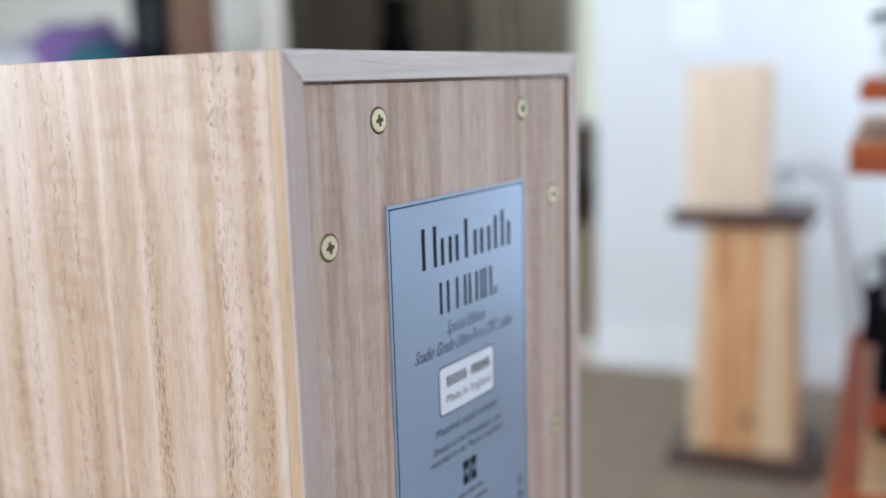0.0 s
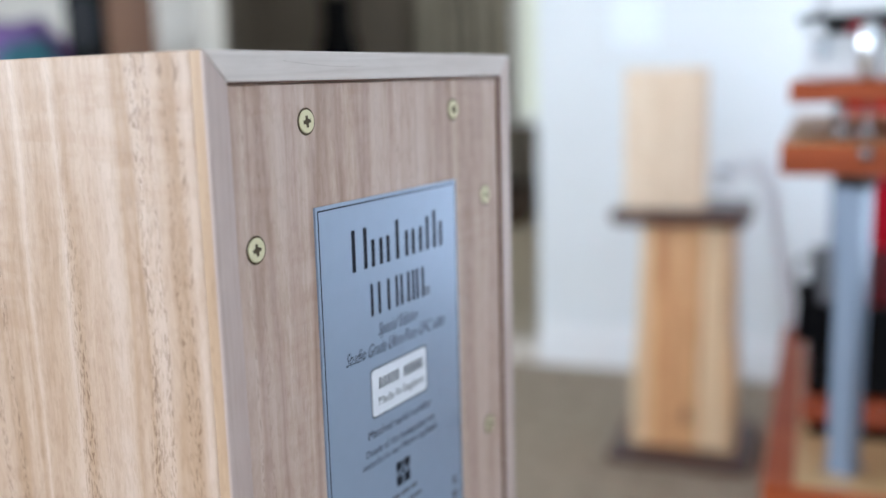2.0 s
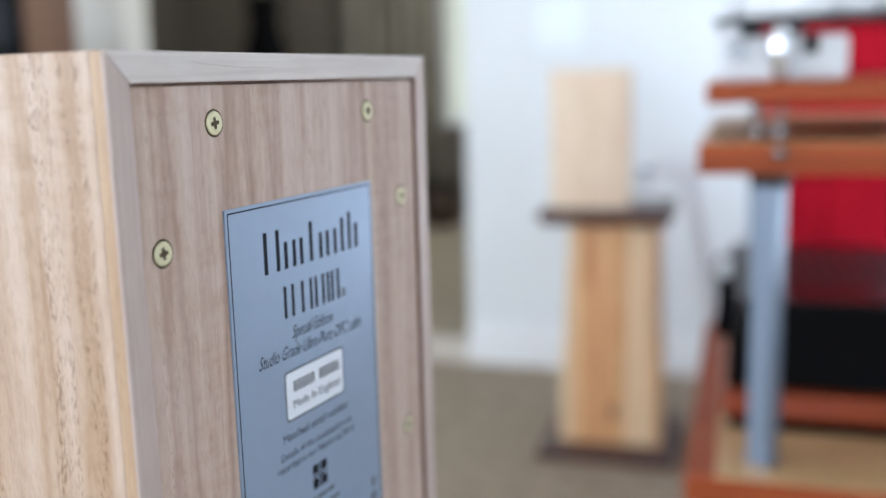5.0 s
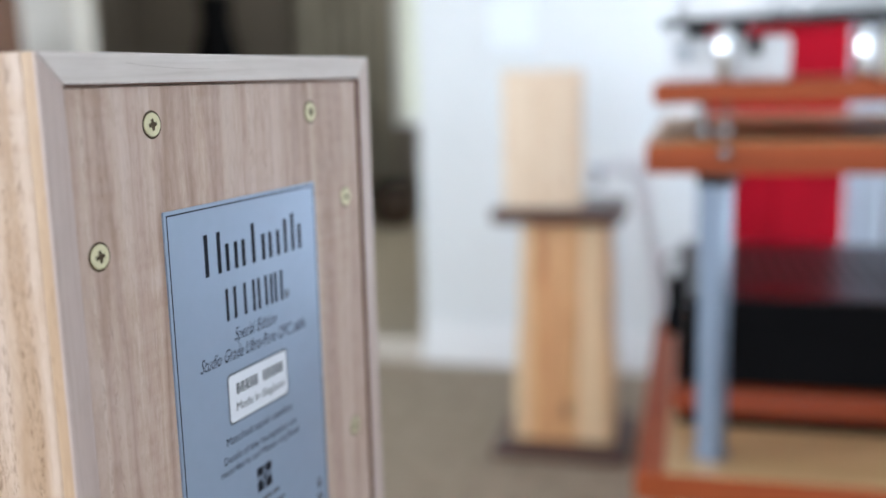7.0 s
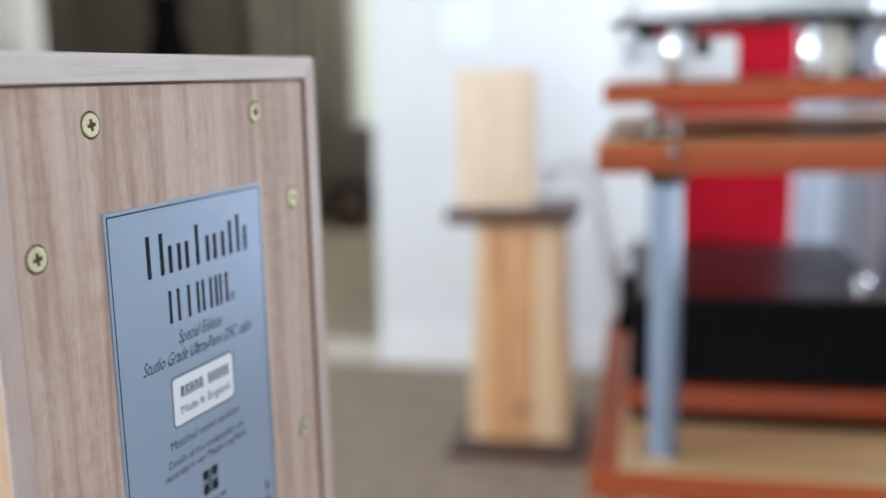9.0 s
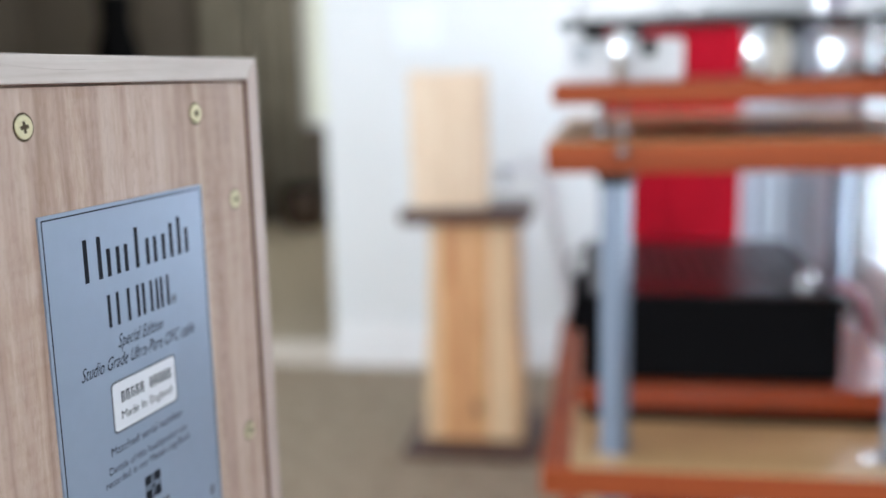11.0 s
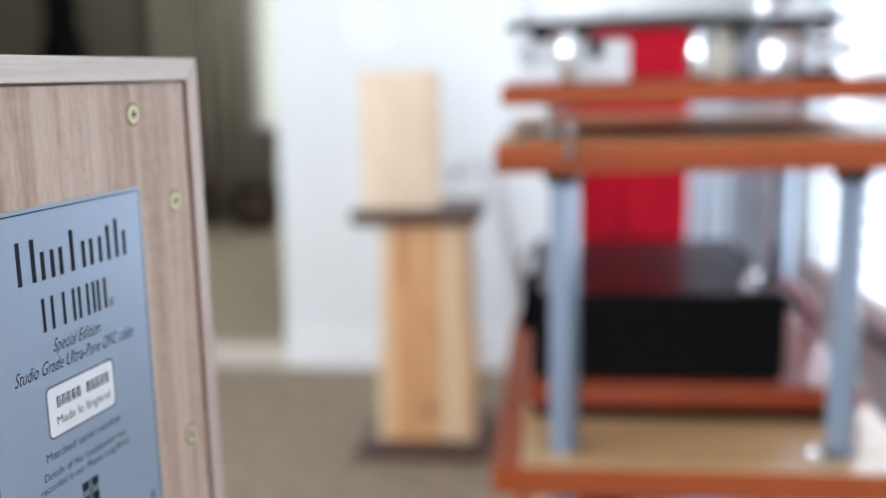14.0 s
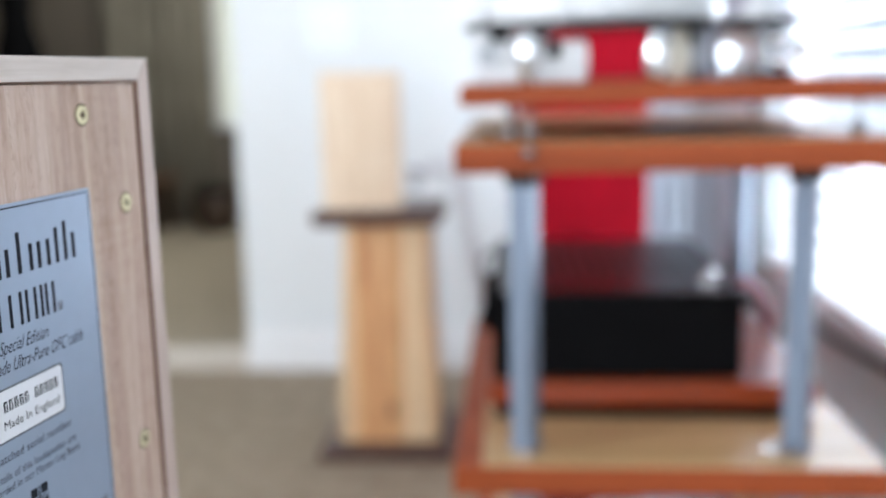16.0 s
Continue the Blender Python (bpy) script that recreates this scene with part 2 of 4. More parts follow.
AMP_TOP = plain("dark_satin_lid", (0.016, 0.009, 0.011), 0.32, 0.0, 120, 0.15, 0.03, 0.0002, gloss=0.25)
BLACK_GLOSS = plain("black_acrylic", (0.012, 0.013, 0.016), 0.12)
WHITE_GLOSS = plain("white_lacquer", (0.74, 0.76, 0.80), 0.3)
GLASS, gn, gl, gb = shader("window_glass", (1, 1, 1), 0.0)
gb.inputs["Transmission Weight"].default_value = 1.0
gb.inputs["IOR"].default_value = 1.45
CREAM = plain("cream_lacquer", (0.80, 0.76, 0.66), 0.3)
BRUSHED = plain("brushed_dull_metal", (0.42, 0.45, 0.50), 0.42, 0.8)
SILVER = plain("brushed_silver", (0.62, 0.66, 0.74), 0.22, 0.9)
RED = plain("red_fabric", (0.38, 0.004, 0.016), 0.85, 0.0, 90, 0.2, 0.3, gloss=0.1)
WALL = plain("white_wall_paint", (0.745, 0.775, 0.79), 0.75, 0, 30, 0.04, 0.12)
PANEL_WHITE = plain("cool_white_panel", (0.80, 0.86, 0.92), 0.4, 0, 30, 0.03)
CREAM_WALL = plain("cream_wall_paint", (0.60, 0.575, 0.525), 0.75, 0, 30, 0.04, 0.12)
# wall paint made cooler and darker to offset red light bounced from the rack
WALL_LESS_BOUNCE = plain("wall_paint_cooled_against_bounce", (0.53, 0.60, 0.62), 0.75, 0, 30, 0.05, 0.12)
TRIM = plain("white_gloss_trim", (0.82, 0.83, 0.84), 0.35, 0, 30, 0.05)
RISER = plain("warm_pale_step_paint", (0.60, 0.55, 0.48), 0.6, 0, 30, 0.06)
CEILING = plain("ceiling_paint", (0.80, 0.80, 0.79), 0.85, 0, 30, 0.04)
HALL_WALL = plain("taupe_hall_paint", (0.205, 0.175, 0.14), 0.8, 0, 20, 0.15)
CARPET = plain("beige_carpet", (0.48, 0.395, 0.30), 0.95, 0, 160, 0.24, 0.9, 0.004, gloss=0.1)
HALL_CARPET = plain("hall_carpet", (0.60, 0.52, 0.40), 0.95, 0, 160, 0.25, 0.9, 0.004, gloss=0.1)
CURTAIN = plain("pale_blue_grey_blind", (0.60, 0.66, 0.76), 0.7, 0, 50, 0.1, 0.2)
CURTAIN_GREY = plain("olive_grey_curtain", (0.33, 0.30, 0.24), 0.9, 0, 50, 0.2, 0.2)
DARK_WOOD = wood("dark_brown_wood", (0.03, 0.018, 0.011), (0.055, 0.033, 0.02), (0.085, 0.052, 0.034), "z", 30, 200, 0.3, 0.4)
BROWN_WOOD = wood("mid_brown_wood", (0.12, 0.052, 0.023), (0.17, 0.078, 0.036), (0.22, 0.11, 0.055), "z", 30, 200, 0.3, 0.4)
SLAT = plain("white_blind_slat", (0.80, 0.82, 0.86), 0.45, 0, 60, 0.04)
CABLE_GREY = plain("pale_cable_sheath", (0.80, 0.82, 0.90), 0.4)
CABLE_DARK = plain("dark_cable_sheath", (0.03, 0.03, 0.034), 0.5)
CABLE_PINK = plain("red_cable_sheath", (0.30, 0.03, 0.07), 0.4)
PURPLE = plain("purple_blanket_wool", (0.22, 0.13, 0.36), 0.95, 0, 120, 0.4, 0.6, 0.003)
TEAL = plain("teal_blanket_wool", (0.04, 0.17, 0.22), 0.95, 0, 120, 0.4, 0.6, 0.003)
WHITE_WOOL = plain("white_blanket_wool", (0.66, 0.66, 0.70), 0.95, 0, 120, 0.2, 0.6, 0.003)
ACRYLIC = plain("frosted_acrylic", (0.92, 0.94, 0.97), 0.25, 0.0, 40, 0.04, 0.0)
ACRYLIC.node_tree.nodes["Principled BSDF"].inputs["Transmission Weight"].default_value = 0.12
CLEAR = plain("milky_acrylic", (0.92, 0.95, 0.98), 0.25, 0.0, 40, 0.03, 0.0)
CLEAR.node_tree.nodes["Principled BSDF"].inputs["Transmission Weight"].default_value = 0.75
SKY_GLOW = glowing("bright_sky_behind_glass", (0.92, 0.96, 1.0), 3.0)
DOOR_GLOW = glowing("pale_blue_garden_behind_glass", (0.74, 0.86, 1.0), 0.85)
GARDEN_GLOW = glowing("bright_garden_behind_glass", (0.90, 0.95, 0.76), 0.8)


# ---- building helpers ----
def thing(name, place, label, category, group="", kind=""):
    ob = new(name)
    ob.empty_display_size = 0.05
    ob.matrix_world = place
    return tagged(ob, label, category, group, kind)


def part(name, bm, material, parent, label="", smooth=False):
    """Links a bmesh as one mesh object under a thing or a part."""
    me = bpy.data.meshes.new(name)
    bmesh.ops.recalc_face_normals(bm, faces=bm.faces)
    if smooth:
        for f in bm.faces:
            f.smooth = True
    bm.to_mesh(me)
    bm.free()
    me.materials.append(material)
    ob = new(name, me)
    ob.parent = parent
    return tagged(ob, label)


def structure(name, bm, material, label, category, place=None):
    me = bpy.data.meshes.new(name)
    bmesh.ops.recalc_face_normals(bm, faces=bm.faces)
    bm.to_mesh(me)
    bm.free()
    me.materials.append(material)
    ob = new(name, me)
    ob.matrix_world = ROOM if place is None else place
    return tagged(ob, label, category, kind="structure")


def box(x0, x1, y0, y1, z0, z1, r=0.0, bm=None, seg=2):
    """A box with rounded edges, added to bm."""
    out = bm or bmesh.new()
    b = bmesh.new()
    bmesh.ops.create_cube(b, size=1.0)
    for v in b.verts:
        v.co = ((x0 + x1) / 2 + v.co.x * (x1 - x0), (y0 + y1) / 2 + v.co.y * (y1 - y0), (z0 + z1) / 2 + v.co.z * (z1 - z0))
    if r:
        bmesh.ops.bevel(b, geom=b.edges[:], offset=r, segments=seg, affect="EDGES", profile=0.5)
    add(out, b)
    return out


def add(out, b):
    """Joins b into out and frees it."""
    seen = {v: out.verts.new(v.co) for v in b.verts}
    for f in b.faces:
        out.faces.new([seen[v] for v in f.verts])
    b.free()
    return out


def lathe(profile, seg=32, m=None, bm=None):
    """A closed turned body from (radius, height) pairs, round z; m places it."""
    out = bm or bmesh.new()
    m = m or Matrix.Identity(4)
    rings = []
    for r, z in profile:
        if r < 1e-6:
            rings.append([out.verts.new(m @ Vector((0, 0, z)))])
        else:
            rings.append([out.verts.new(m @ Vector((r * math.cos(k * math.tau / seg), r * math.sin(k * math.tau / seg), z))) for k in range(seg)])
    for a, b in zip(rings, rings[1:]):
        for k in range(seg):
            j = (k + 1) % seg
            if len(a) == 1 and len(b) > 1:
                out.faces.new((a[0], b[k], b[j]))
            elif len(b) == 1 and len(a) > 1:
                out.faces.new((a[k], a[j], b[0]))
            elif len(a) > 1:
                out.faces.new((a[k], a[j], b[j], b[k]))
    return out


def tube(points, r, seg=10, bm=None):
    """A round cable along a smooth way through the points."""
    out = bm or bmesh.new()
    pts = [Vector(p) for p in points]
    ext = [2 * pts[0] - pts[1]] + pts + [2 * pts[-1] - pts[-2]]
    way = []
    for i in range(1, len(ext) - 2):
        p0, p1, p2, p3 = ext[i - 1:i + 3]
        for k in range(8):
            t = k / 8
            way.append(0.5 * (2 * p1 + (p2 - p0) * t + (2 * p0 - 5 * p1 + 4 * p2 - p3) * t * t + (3 * p1 - p0 - 3 * p2 + p3) * t ** 3))
    way.append(pts[-1])
    rings = []
    for i, p in enumerate(way):
        d = (way[min(i + 1, len(way) - 1)] - way[max(i - 1, 0)]).normalized()
        q = d.to_track_quat("Z", "Y")
        rings.append([out.verts.new(p + q @ Vector((r * math.cos(k * math.tau / seg), r * math.sin(k * math.tau / seg), 0))) for k in range(seg)])
    for a, b in zip(rings, rings[1:]):
        for k in range(seg):
            j = (k + 1) % seg
            out.faces.new((a[k], a[j], b[j], b[k]))
    out.faces.new(rings[0])
    out.faces.new(rings[-1])
    return out


def prism(outline, y0, y1, bm=None):
    """A solid from an outline in x and z, between two depths y."""
    out = bm or bmesh.new()
    a = [out.verts.new((x, y0, z)) for x, z in outline]
    b = [out.verts.new((x, y1, z)) for x, z in outline]
    out.faces.new(a)
    out.faces.new(b)
    for k in range(len(outline)):
        j = (k + 1) % len(outline)
        out.faces.new((a[k], a[j], b[j], b[k]))
    return out


def rounded(x0, x1, z0, z1, r, seg=5):
    """The outline of a rectangle with round corners."""
    out = []
    for cx, cz, a0 in ((x1 - r, z1 - r, 0), (x0 + r, z1 - r, 90), (x0 + r, z0 + r, 180), (x1 - r, z0 + r, 270)):
        out += [(cx + r * math.cos(radians(a0 + 90 * k / seg)), cz + r * math.sin(radians(a0 + 90 * k / seg))) for k in range(seg + 1)]
    return out


def lump(cx, cy, cz, sx, sy, sz, rough=0.25, freq=6.0, seed=0.0):
    """A soft heap: a ball squashed, creased by noise and flat beneath."""
    b = bmesh.new()
    bmesh.ops.create_icosphere(b, subdivisions=4, radius=1.0)
    for v in b.verts:
        d = v.co.copy()
        k = 1 + rough * noise.noise(d * freq * 0.35 + Vector((seed, 0, 0))) + 0.35 * rough * noise.noise(d * freq + Vector((0, seed, 0)))
        v.co = (cx + d.x * sx * k, cy + d.y * sy * k, max(cz + d.z * sz * k, cz - sz * 0.62))
    return b


def folds(x0, x1, y, z0, z1, depth, count, thick=0.004, seed=0.0):
    """A hanging curtain whose folds run down its whole length."""
    n = count * 10
    outline_a, outline_b = [], []
    for k in range(n + 1):
        u = k / n
        w = math.sin(u * count * math.tau + 0.9 * math.sin(7 * u + seed)) * depth * (0.75 + 0.25 * math.sin(11 * u + seed))
        outline_a.append((x0 + u * (x1 - x0), y + w))
        outline_b.append((x0 + u * (x1 - x0), y + w + thick))
    ring = outline_a + outline_b[::-1]
    out = bmesh.new()
    lo = [out.verts.new((px, py, z0)) for px, py in ring]
    hi = [out.verts.new((px, py, z1)) for px, py in ring]
    m = len(ring)
    for k in range(m):
        j = (k + 1) % m
        out.faces.new((lo[k], lo[j], hi[j], hi[k]))
    for k in range(n):
        out.faces.new((lo[k], lo[k + 1], lo[m - 2 - k], lo[m - 1 - k]))
        out.faces.new((hi[k], hi[k + 1], hi[m - 2 - k], hi[m - 1 - k]))
    return out


# ---- the room ----
structure("floor", box(-3.6, 0.77, -4.5, 2.82, -0.05, 0.0), CARPET, "beige grey short pile carpet floor", "floor")
structure("hall_floor", box(-3.4, -0.55, 2.86, 5.62, -0.05, 0.066), HALL_CARPET, "pale beige carpet of the raised hall floor", "floor")
structure("step_riser", box(-1.985, -0.80, 2.82, 2.86, -0.05, 0.07, 0.004), RISER, "warm pale painted riser of the low hall step", "trim")
structure("baseboard_left", box(-3.6, -1.986, 2.82, 2.86, -0.05, 0.07, 0.004), TRIM, "white gloss baseboard along the wall", "baseboard")
structure("baseboard_right", box(-0.799, 0.65, 2.82, 2.86, -0.05, 0.07, 0.004), TRIM, "white gloss baseboard along the wall", "baseboard")
bm = box(-0.80, 0.34, 2.86, 2.98, 0.066, 2.5)
box(0.34, 0.77, 2.86, 2.98, 2.1, 2.5, 0, bm)
box(0.34, 0.77, 2.86, 2.98, -0.05, 0.09, 0, bm)
structure("wall_back_right", bm, WALL, "white painted wall between room and hall", "wall")
structure("wall_back_left", box(-3.6, -1.985, 2.86, 2.98, 0.066, 2.5), CREAM_WALL, "cream painted wall beside the hall opening", "wall")
structure("wall_header", box(-1.985, -0.80, 2.86, 2.98, 2.1, 2.5), WALL, "white painted header over the hall opening", "wall")
# left wall, its opening made for the added fill light
bm = box(-3.72, -3.6, -4.5, -1.7, 0.0, 2.5)
box(-3.72, -3.6, 0.5, 2.86, 0.0, 2.5, 0, bm)
box(-3.72, -3.6, -1.7, 0.5, 0.0, 0.8, 0, bm)
box(-3.72, -3.6, -1.7, 0.5, 2.1, 2.5, 0, bm)
structure("wall_left", bm, WALL, "white painted wall with a wide unseen window", "wall")
bm = box(-0.80, 0.34, 2.846, 2.86, 0.07, 0.125, 0.003)
structure("baseboard", bm, TRIM, "white gloss baseboard along the wall", "baseboard")
# wall with the side window
bm = box(0.65, 0.77, -4.5, -1.4, 0.0, 2.5)
box(0.65, 0.77, -0.1, 1.45, 0.0, 2.5, 0, bm)
box(0.65, 0.77, -1.4, -0.1, 0.0, 1.38, 0, bm)
box(0.65, 0.77, -1.4, -0.1, 2.22, 2.5, 0, bm)
structure("wall_right", bm, WALL, "white painted wall beside the near loudspeaker", "wall")
# window part of the right wall, its colour offsetting the red bounce
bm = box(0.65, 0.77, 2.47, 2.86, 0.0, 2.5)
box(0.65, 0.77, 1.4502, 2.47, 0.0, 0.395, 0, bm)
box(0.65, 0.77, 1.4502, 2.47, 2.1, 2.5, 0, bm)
structure("wall_window", bm, WALL_LESS_BOUNCE, "wall round the side window, coloured cooler to offset red bounce", "wall")
# wall behind the camera with its window
bm = box(-3.72, -2.7, -4.62, -4.5, 0.0, 2.5)
box(0.65, 0.77, -4.62, -4.5, 0.0, 2.5, 0, bm)
box(-2.7, 0.65, -4.62, -4.5, 0.0, 0.46, 0, bm)
box(-2.7, 0.65, -4.62, -4.5, 2.2, 2.5, 0, bm)
structure("wall_rear", bm, WALL, "white painted wall with a wide unseen window", "wall")
structure("ceiling", box(-3.72, 0.77, -4.62, 5.74, 2.5, 2.6), CEILING, "white painted ceiling", "ceiling")
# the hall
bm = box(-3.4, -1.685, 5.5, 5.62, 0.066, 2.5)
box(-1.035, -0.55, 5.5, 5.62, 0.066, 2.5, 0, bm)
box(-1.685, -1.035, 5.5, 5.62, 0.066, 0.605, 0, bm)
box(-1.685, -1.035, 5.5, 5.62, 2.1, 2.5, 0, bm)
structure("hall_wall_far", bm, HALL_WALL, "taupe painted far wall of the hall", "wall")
# opening out of view, made for the added hall lamp
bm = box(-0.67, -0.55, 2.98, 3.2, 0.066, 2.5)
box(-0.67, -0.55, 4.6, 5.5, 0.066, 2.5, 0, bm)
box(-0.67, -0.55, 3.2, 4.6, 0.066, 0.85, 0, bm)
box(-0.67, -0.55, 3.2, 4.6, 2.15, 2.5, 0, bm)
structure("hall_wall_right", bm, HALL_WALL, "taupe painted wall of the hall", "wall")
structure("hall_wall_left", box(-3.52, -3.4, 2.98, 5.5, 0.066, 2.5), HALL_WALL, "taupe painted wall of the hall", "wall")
structure("door_jamb", box(-1.985, -1.97, 2.84, 2.99, 0.07, 2.1, 0.003), CREAM_WALL, "cream painted jamb of the hall opening", "door frame")


def window(name, x0, x1, z0, z1, y, place, label, low=0.045):
    """A window in the plane y: frame, mullion, sill and panes."""
    win = thing(name, place, label, "window", kind="structure")
    w = 0.045
    part("window_frame", box(x0, x0 + w, y, y + 0.06, z0, z1, 0.004), TRIM, win)
    part("window_frame", box(x1 - w, x1, y, y + 0.06, z0, z1, 0.004), TRIM, win)
    part("window_frame", box(x0 + w, x1 - w, y + 0.001, y + 0.059, z0, z0 + low, 0.004), TRIM, win)
    part("window_frame", box(x0 + w, x1 - w, y + 0.001, y + 0.059, z1 - w, z1, 0.004), TRIM, win)
    pane = part("pane", box(x0 + w, x1 - w, y + 0.028, y + 0.032, z0 + low, z1 - w), GLASS, win, "clear window glass")
    pane.visible_shadow = False
    return win


SIDE = ROOM @ pose(0.65, 0, 0, 0, 0, -90)  # x runs towards the camera's end of the wall, y out of the room
win = window("window_1", -2.47, -1.45, 0.395, 2.1, 0.05, SIDE, "bright white framed side window with daylight behind", 0.016)
part("window_sill", box(-2.50, -1.41, -0.004, 0.05, 0.396, 0.405, 0.003), TRIM, win, "white painted window sill")
win = window("window_2", -1.685, -1.035, 0.605, 2.1, 5.53, ROOM, "white framed hall window with pale green daylight")
part("window_sill", box(-1.705, -1.015, 5.47, 5.53, 0.607, 0.625, 0.004), TRIM, win, "white painted window sill")
win = window("window_3", -0.65, 2.7, 0.46, 2.2, 0.05, ROOM @ pose(0, -4.5, 0, 0, 0, 180), "wide white framed window behind the camera")
# unseen window that only frames the added left fill
win = window("window_4", -1.7, 0.5, 0.8, 2.1, 0.05, ROOM @ pose(-3.6, 0, 0, 0, 0, 90), "unseen white framed window added for the left fill light")
win = window("window_5", 0.1, 1.4, 1.38, 2.22, 0.05, SIDE, "white framed window beside the near loudspeaker")
# the brightness outside
bm = bmesh.new()
bm.faces.new([bm.verts.new(p) for p in ((1.5, 0.2, -0.2), (1.5, 3.4, -0.2), (1.5, 3.4, 3.2), (1.5, 0.2, 3.2))])
structure("backdrop_side", bm, SKY_GLOW, "overexposed bright sky outside the side window", "backdrop")
bm = bmesh.new()
bm.faces.new([bm.verts.new(p) for p in ((-2.9, 6.4, 0.0), (0.4, 6.4, 0.0), (0.4, 6.4, 3.0), (-2.9, 6.4, 3.0))])
structure("backdrop_hall", bm, GARDEN_GLOW, "pale green garden brightness outside the hall window", "backdrop")

# venetian blind in the side window
blind = thing("venetian_blind", SIDE, "white horizontal slatted blind hanging in the side window", "blind")
part("headrail", box(-2.42, -1.5, -0.005, 0.045, 2.03, 2.07, 0.004), TRIM, blind)
part("bottom_rail", box(-2.42, -1.5, 0.012, 0.036, 0.407, 0.415, 0.003), TRIM, blind)
slat_mesh = None
for k in range(33):
    z = 0.437 + k * 0.049
    if slat_mesh is None:
        b = bmesh.new()
        rows = []
        for j in range(5):
            s = (j / 4 - 0.5) * 0.05
            rows.append([b.verts.new((x, s, -0.10 * s + 0.004 - 1.2 * s * s + e)) for x in (-2.42, -1.5) for e in (0, 0.0012)])
        for p, q in zip(rows, rows[1:]):
            b.faces.new((p[0], p[2], q[2], q[0]))
            b.faces.new((p[1], p[3], q[3], q[1]))
            b.faces.new((p[0], p[1], q[1], q[0]))
            b.faces.new((p[2], p[3], q[3], q[2]))
        for p in (rows[0], rows[-1]):
            b.faces.new((p[0], p[1], p[3], p[2]))
        ob = part("slat", b, SLAT, blind)
        slat_mesh = ob.data
    else:
        ob = new("slat", slat_mesh)
        ob.parent = blind
    ob.location = (0, 0.022, z)
for x in (-2.27, -1.65):
    part("ladder_cord", box(x - 0.0015, x + 0.0015, 0.0205, 0.0235, 0.415, 2.03), TRIM, blind)

# glazed door in the corner with a vertical blind
win = window("door_1", 0.34, 0.77, 0.09, 2.1, 2.90, ROOM, "white framed glazed garden door in the corner")
bm = bmesh.new()
bm.faces.new([bm.verts.new(p) for p in ((-0.4, 3.9, -0.2), (2.2, 3.9, -0.2), (2.2, 3.9, 3.0), (-0.4, 3.9, 3.0))])
structure("backdrop_garden", bm, DOOR_GLOW, "overexposed brightness outside the garden door", "backdrop")
vb = thing("vertical_blind", ROOM, "pale blue-grey vertical slat blind before the garden door", "blind")
part("headrail", box(0.32, 0.645, 2.77, 2.81, 2.12, 2.16, 0.004), TRIM, vb)
vane = None
for k, turn in enumerate((38, 52, 34, 56, 40, 27, 34)):
    if vane is None:
        b = bmesh.new()
        cols = []
        for j in range(5):
            v = (j / 4 - 0.5) * 0.052
            bow = 3.0 * (v * v - 0.026 ** 2)
            cols.append([b.verts.new((v, bow + e, z)) for z in (0.10, 2.12) for e in (0, 0.0015)])
        for p, q in zip(cols, cols[1:]):
            for a, c2 in ((0, 2), (1, 3), (0, 1), (2, 3)):
                b.faces.new((p[a], p[c2], q[c2], q[a]))
        for p in (cols[0], cols[-1]):
            b.faces.new((p[0], p[1], p[3], p[2]))
        ob = part("vane", b, CURTAIN, vb)
        vane = ob.data
    else:
        ob = new("vane", vane)
        ob.parent = vb
    ob.matrix_basis = pose(0.350 + k * 0.045, 2.79, 0, 0, 0, turn)


vb = thing("vertical_blind", ROOM @ pose(0.63, 0, 0), "pale blue-grey vertical slat blind drawn along the side wall", "blind")
part("headrail", box(-0.02, 0.015, 2.49, 2.76, 2.12, 2.16, 0.004), TRIM, vb)
for k, turn in enumerate((118, 134, 112, 128, 140)):
    ob = new("vane", vane)
    ob.parent = vb
    ob.matrix_basis = pose(-0.02, 2.52 + k * 0.050, 0, 0, 0, turn)


# ---- the pair of loudspeakers ----
W, D, H = 0.1922, 0.184, 0.306
BACK, FACE = 0.0015, 0.0007  # depth of the rear panel and of the plate's face


def lettering(body, x0, x1, base, cap, parent, material=INK, shear=0.0, name="printed_line", thin=0.0):
    """A printed line between x0 and x1, its base and capitals' height given in metres down from the cabinet's top."""
    cu = bpy.data.curves.new(name, "FONT")
    cu.body, cu.size, cu.shear, cu.extrude = body, 1.0, shear, 0.0
    cu.resolution_u, cu.offset = 3, thin
    tmp = new("tmp", cu)
    dg = bpy.context.evaluated_depsgraph_get()
    me = bpy.data.meshes.new_from_object(tmp.evaluated_get(dg))
    bpy.data.objects.remove(tmp)
    bpy.data.curves.remove(cu)
    xs = [v.co.x for v in me.vertices]
    lo, hi = min(xs), max(xs)
    for v in me.vertices:
        v.co = (x0 + (v.co.x - lo) / (hi - lo) * (x1 - x0), FACE - 0.00006, H + base + v.co.y / 0.69 * cap)
    me.materials.clear()
    me.materials.append(material)
    me.name = name
    ob = new(name, me)
    ob.parent = parent
    return ob


def bars(name, spans, parent, material=INK, depth=0.00006, face=FACE):
    """Plain printed bars, given as x0, x1, z0, z1 in millimetres from the cabinet's upper corner."""
    b = bmesh.new()
    for x0, x1, z0, z1 in spans:
        box(x0 / 1000, x1 / 1000, face - depth, face, H + z0 / 1000, H + z1 / 1000, 0, b)
    return part(name, b, material, parent)


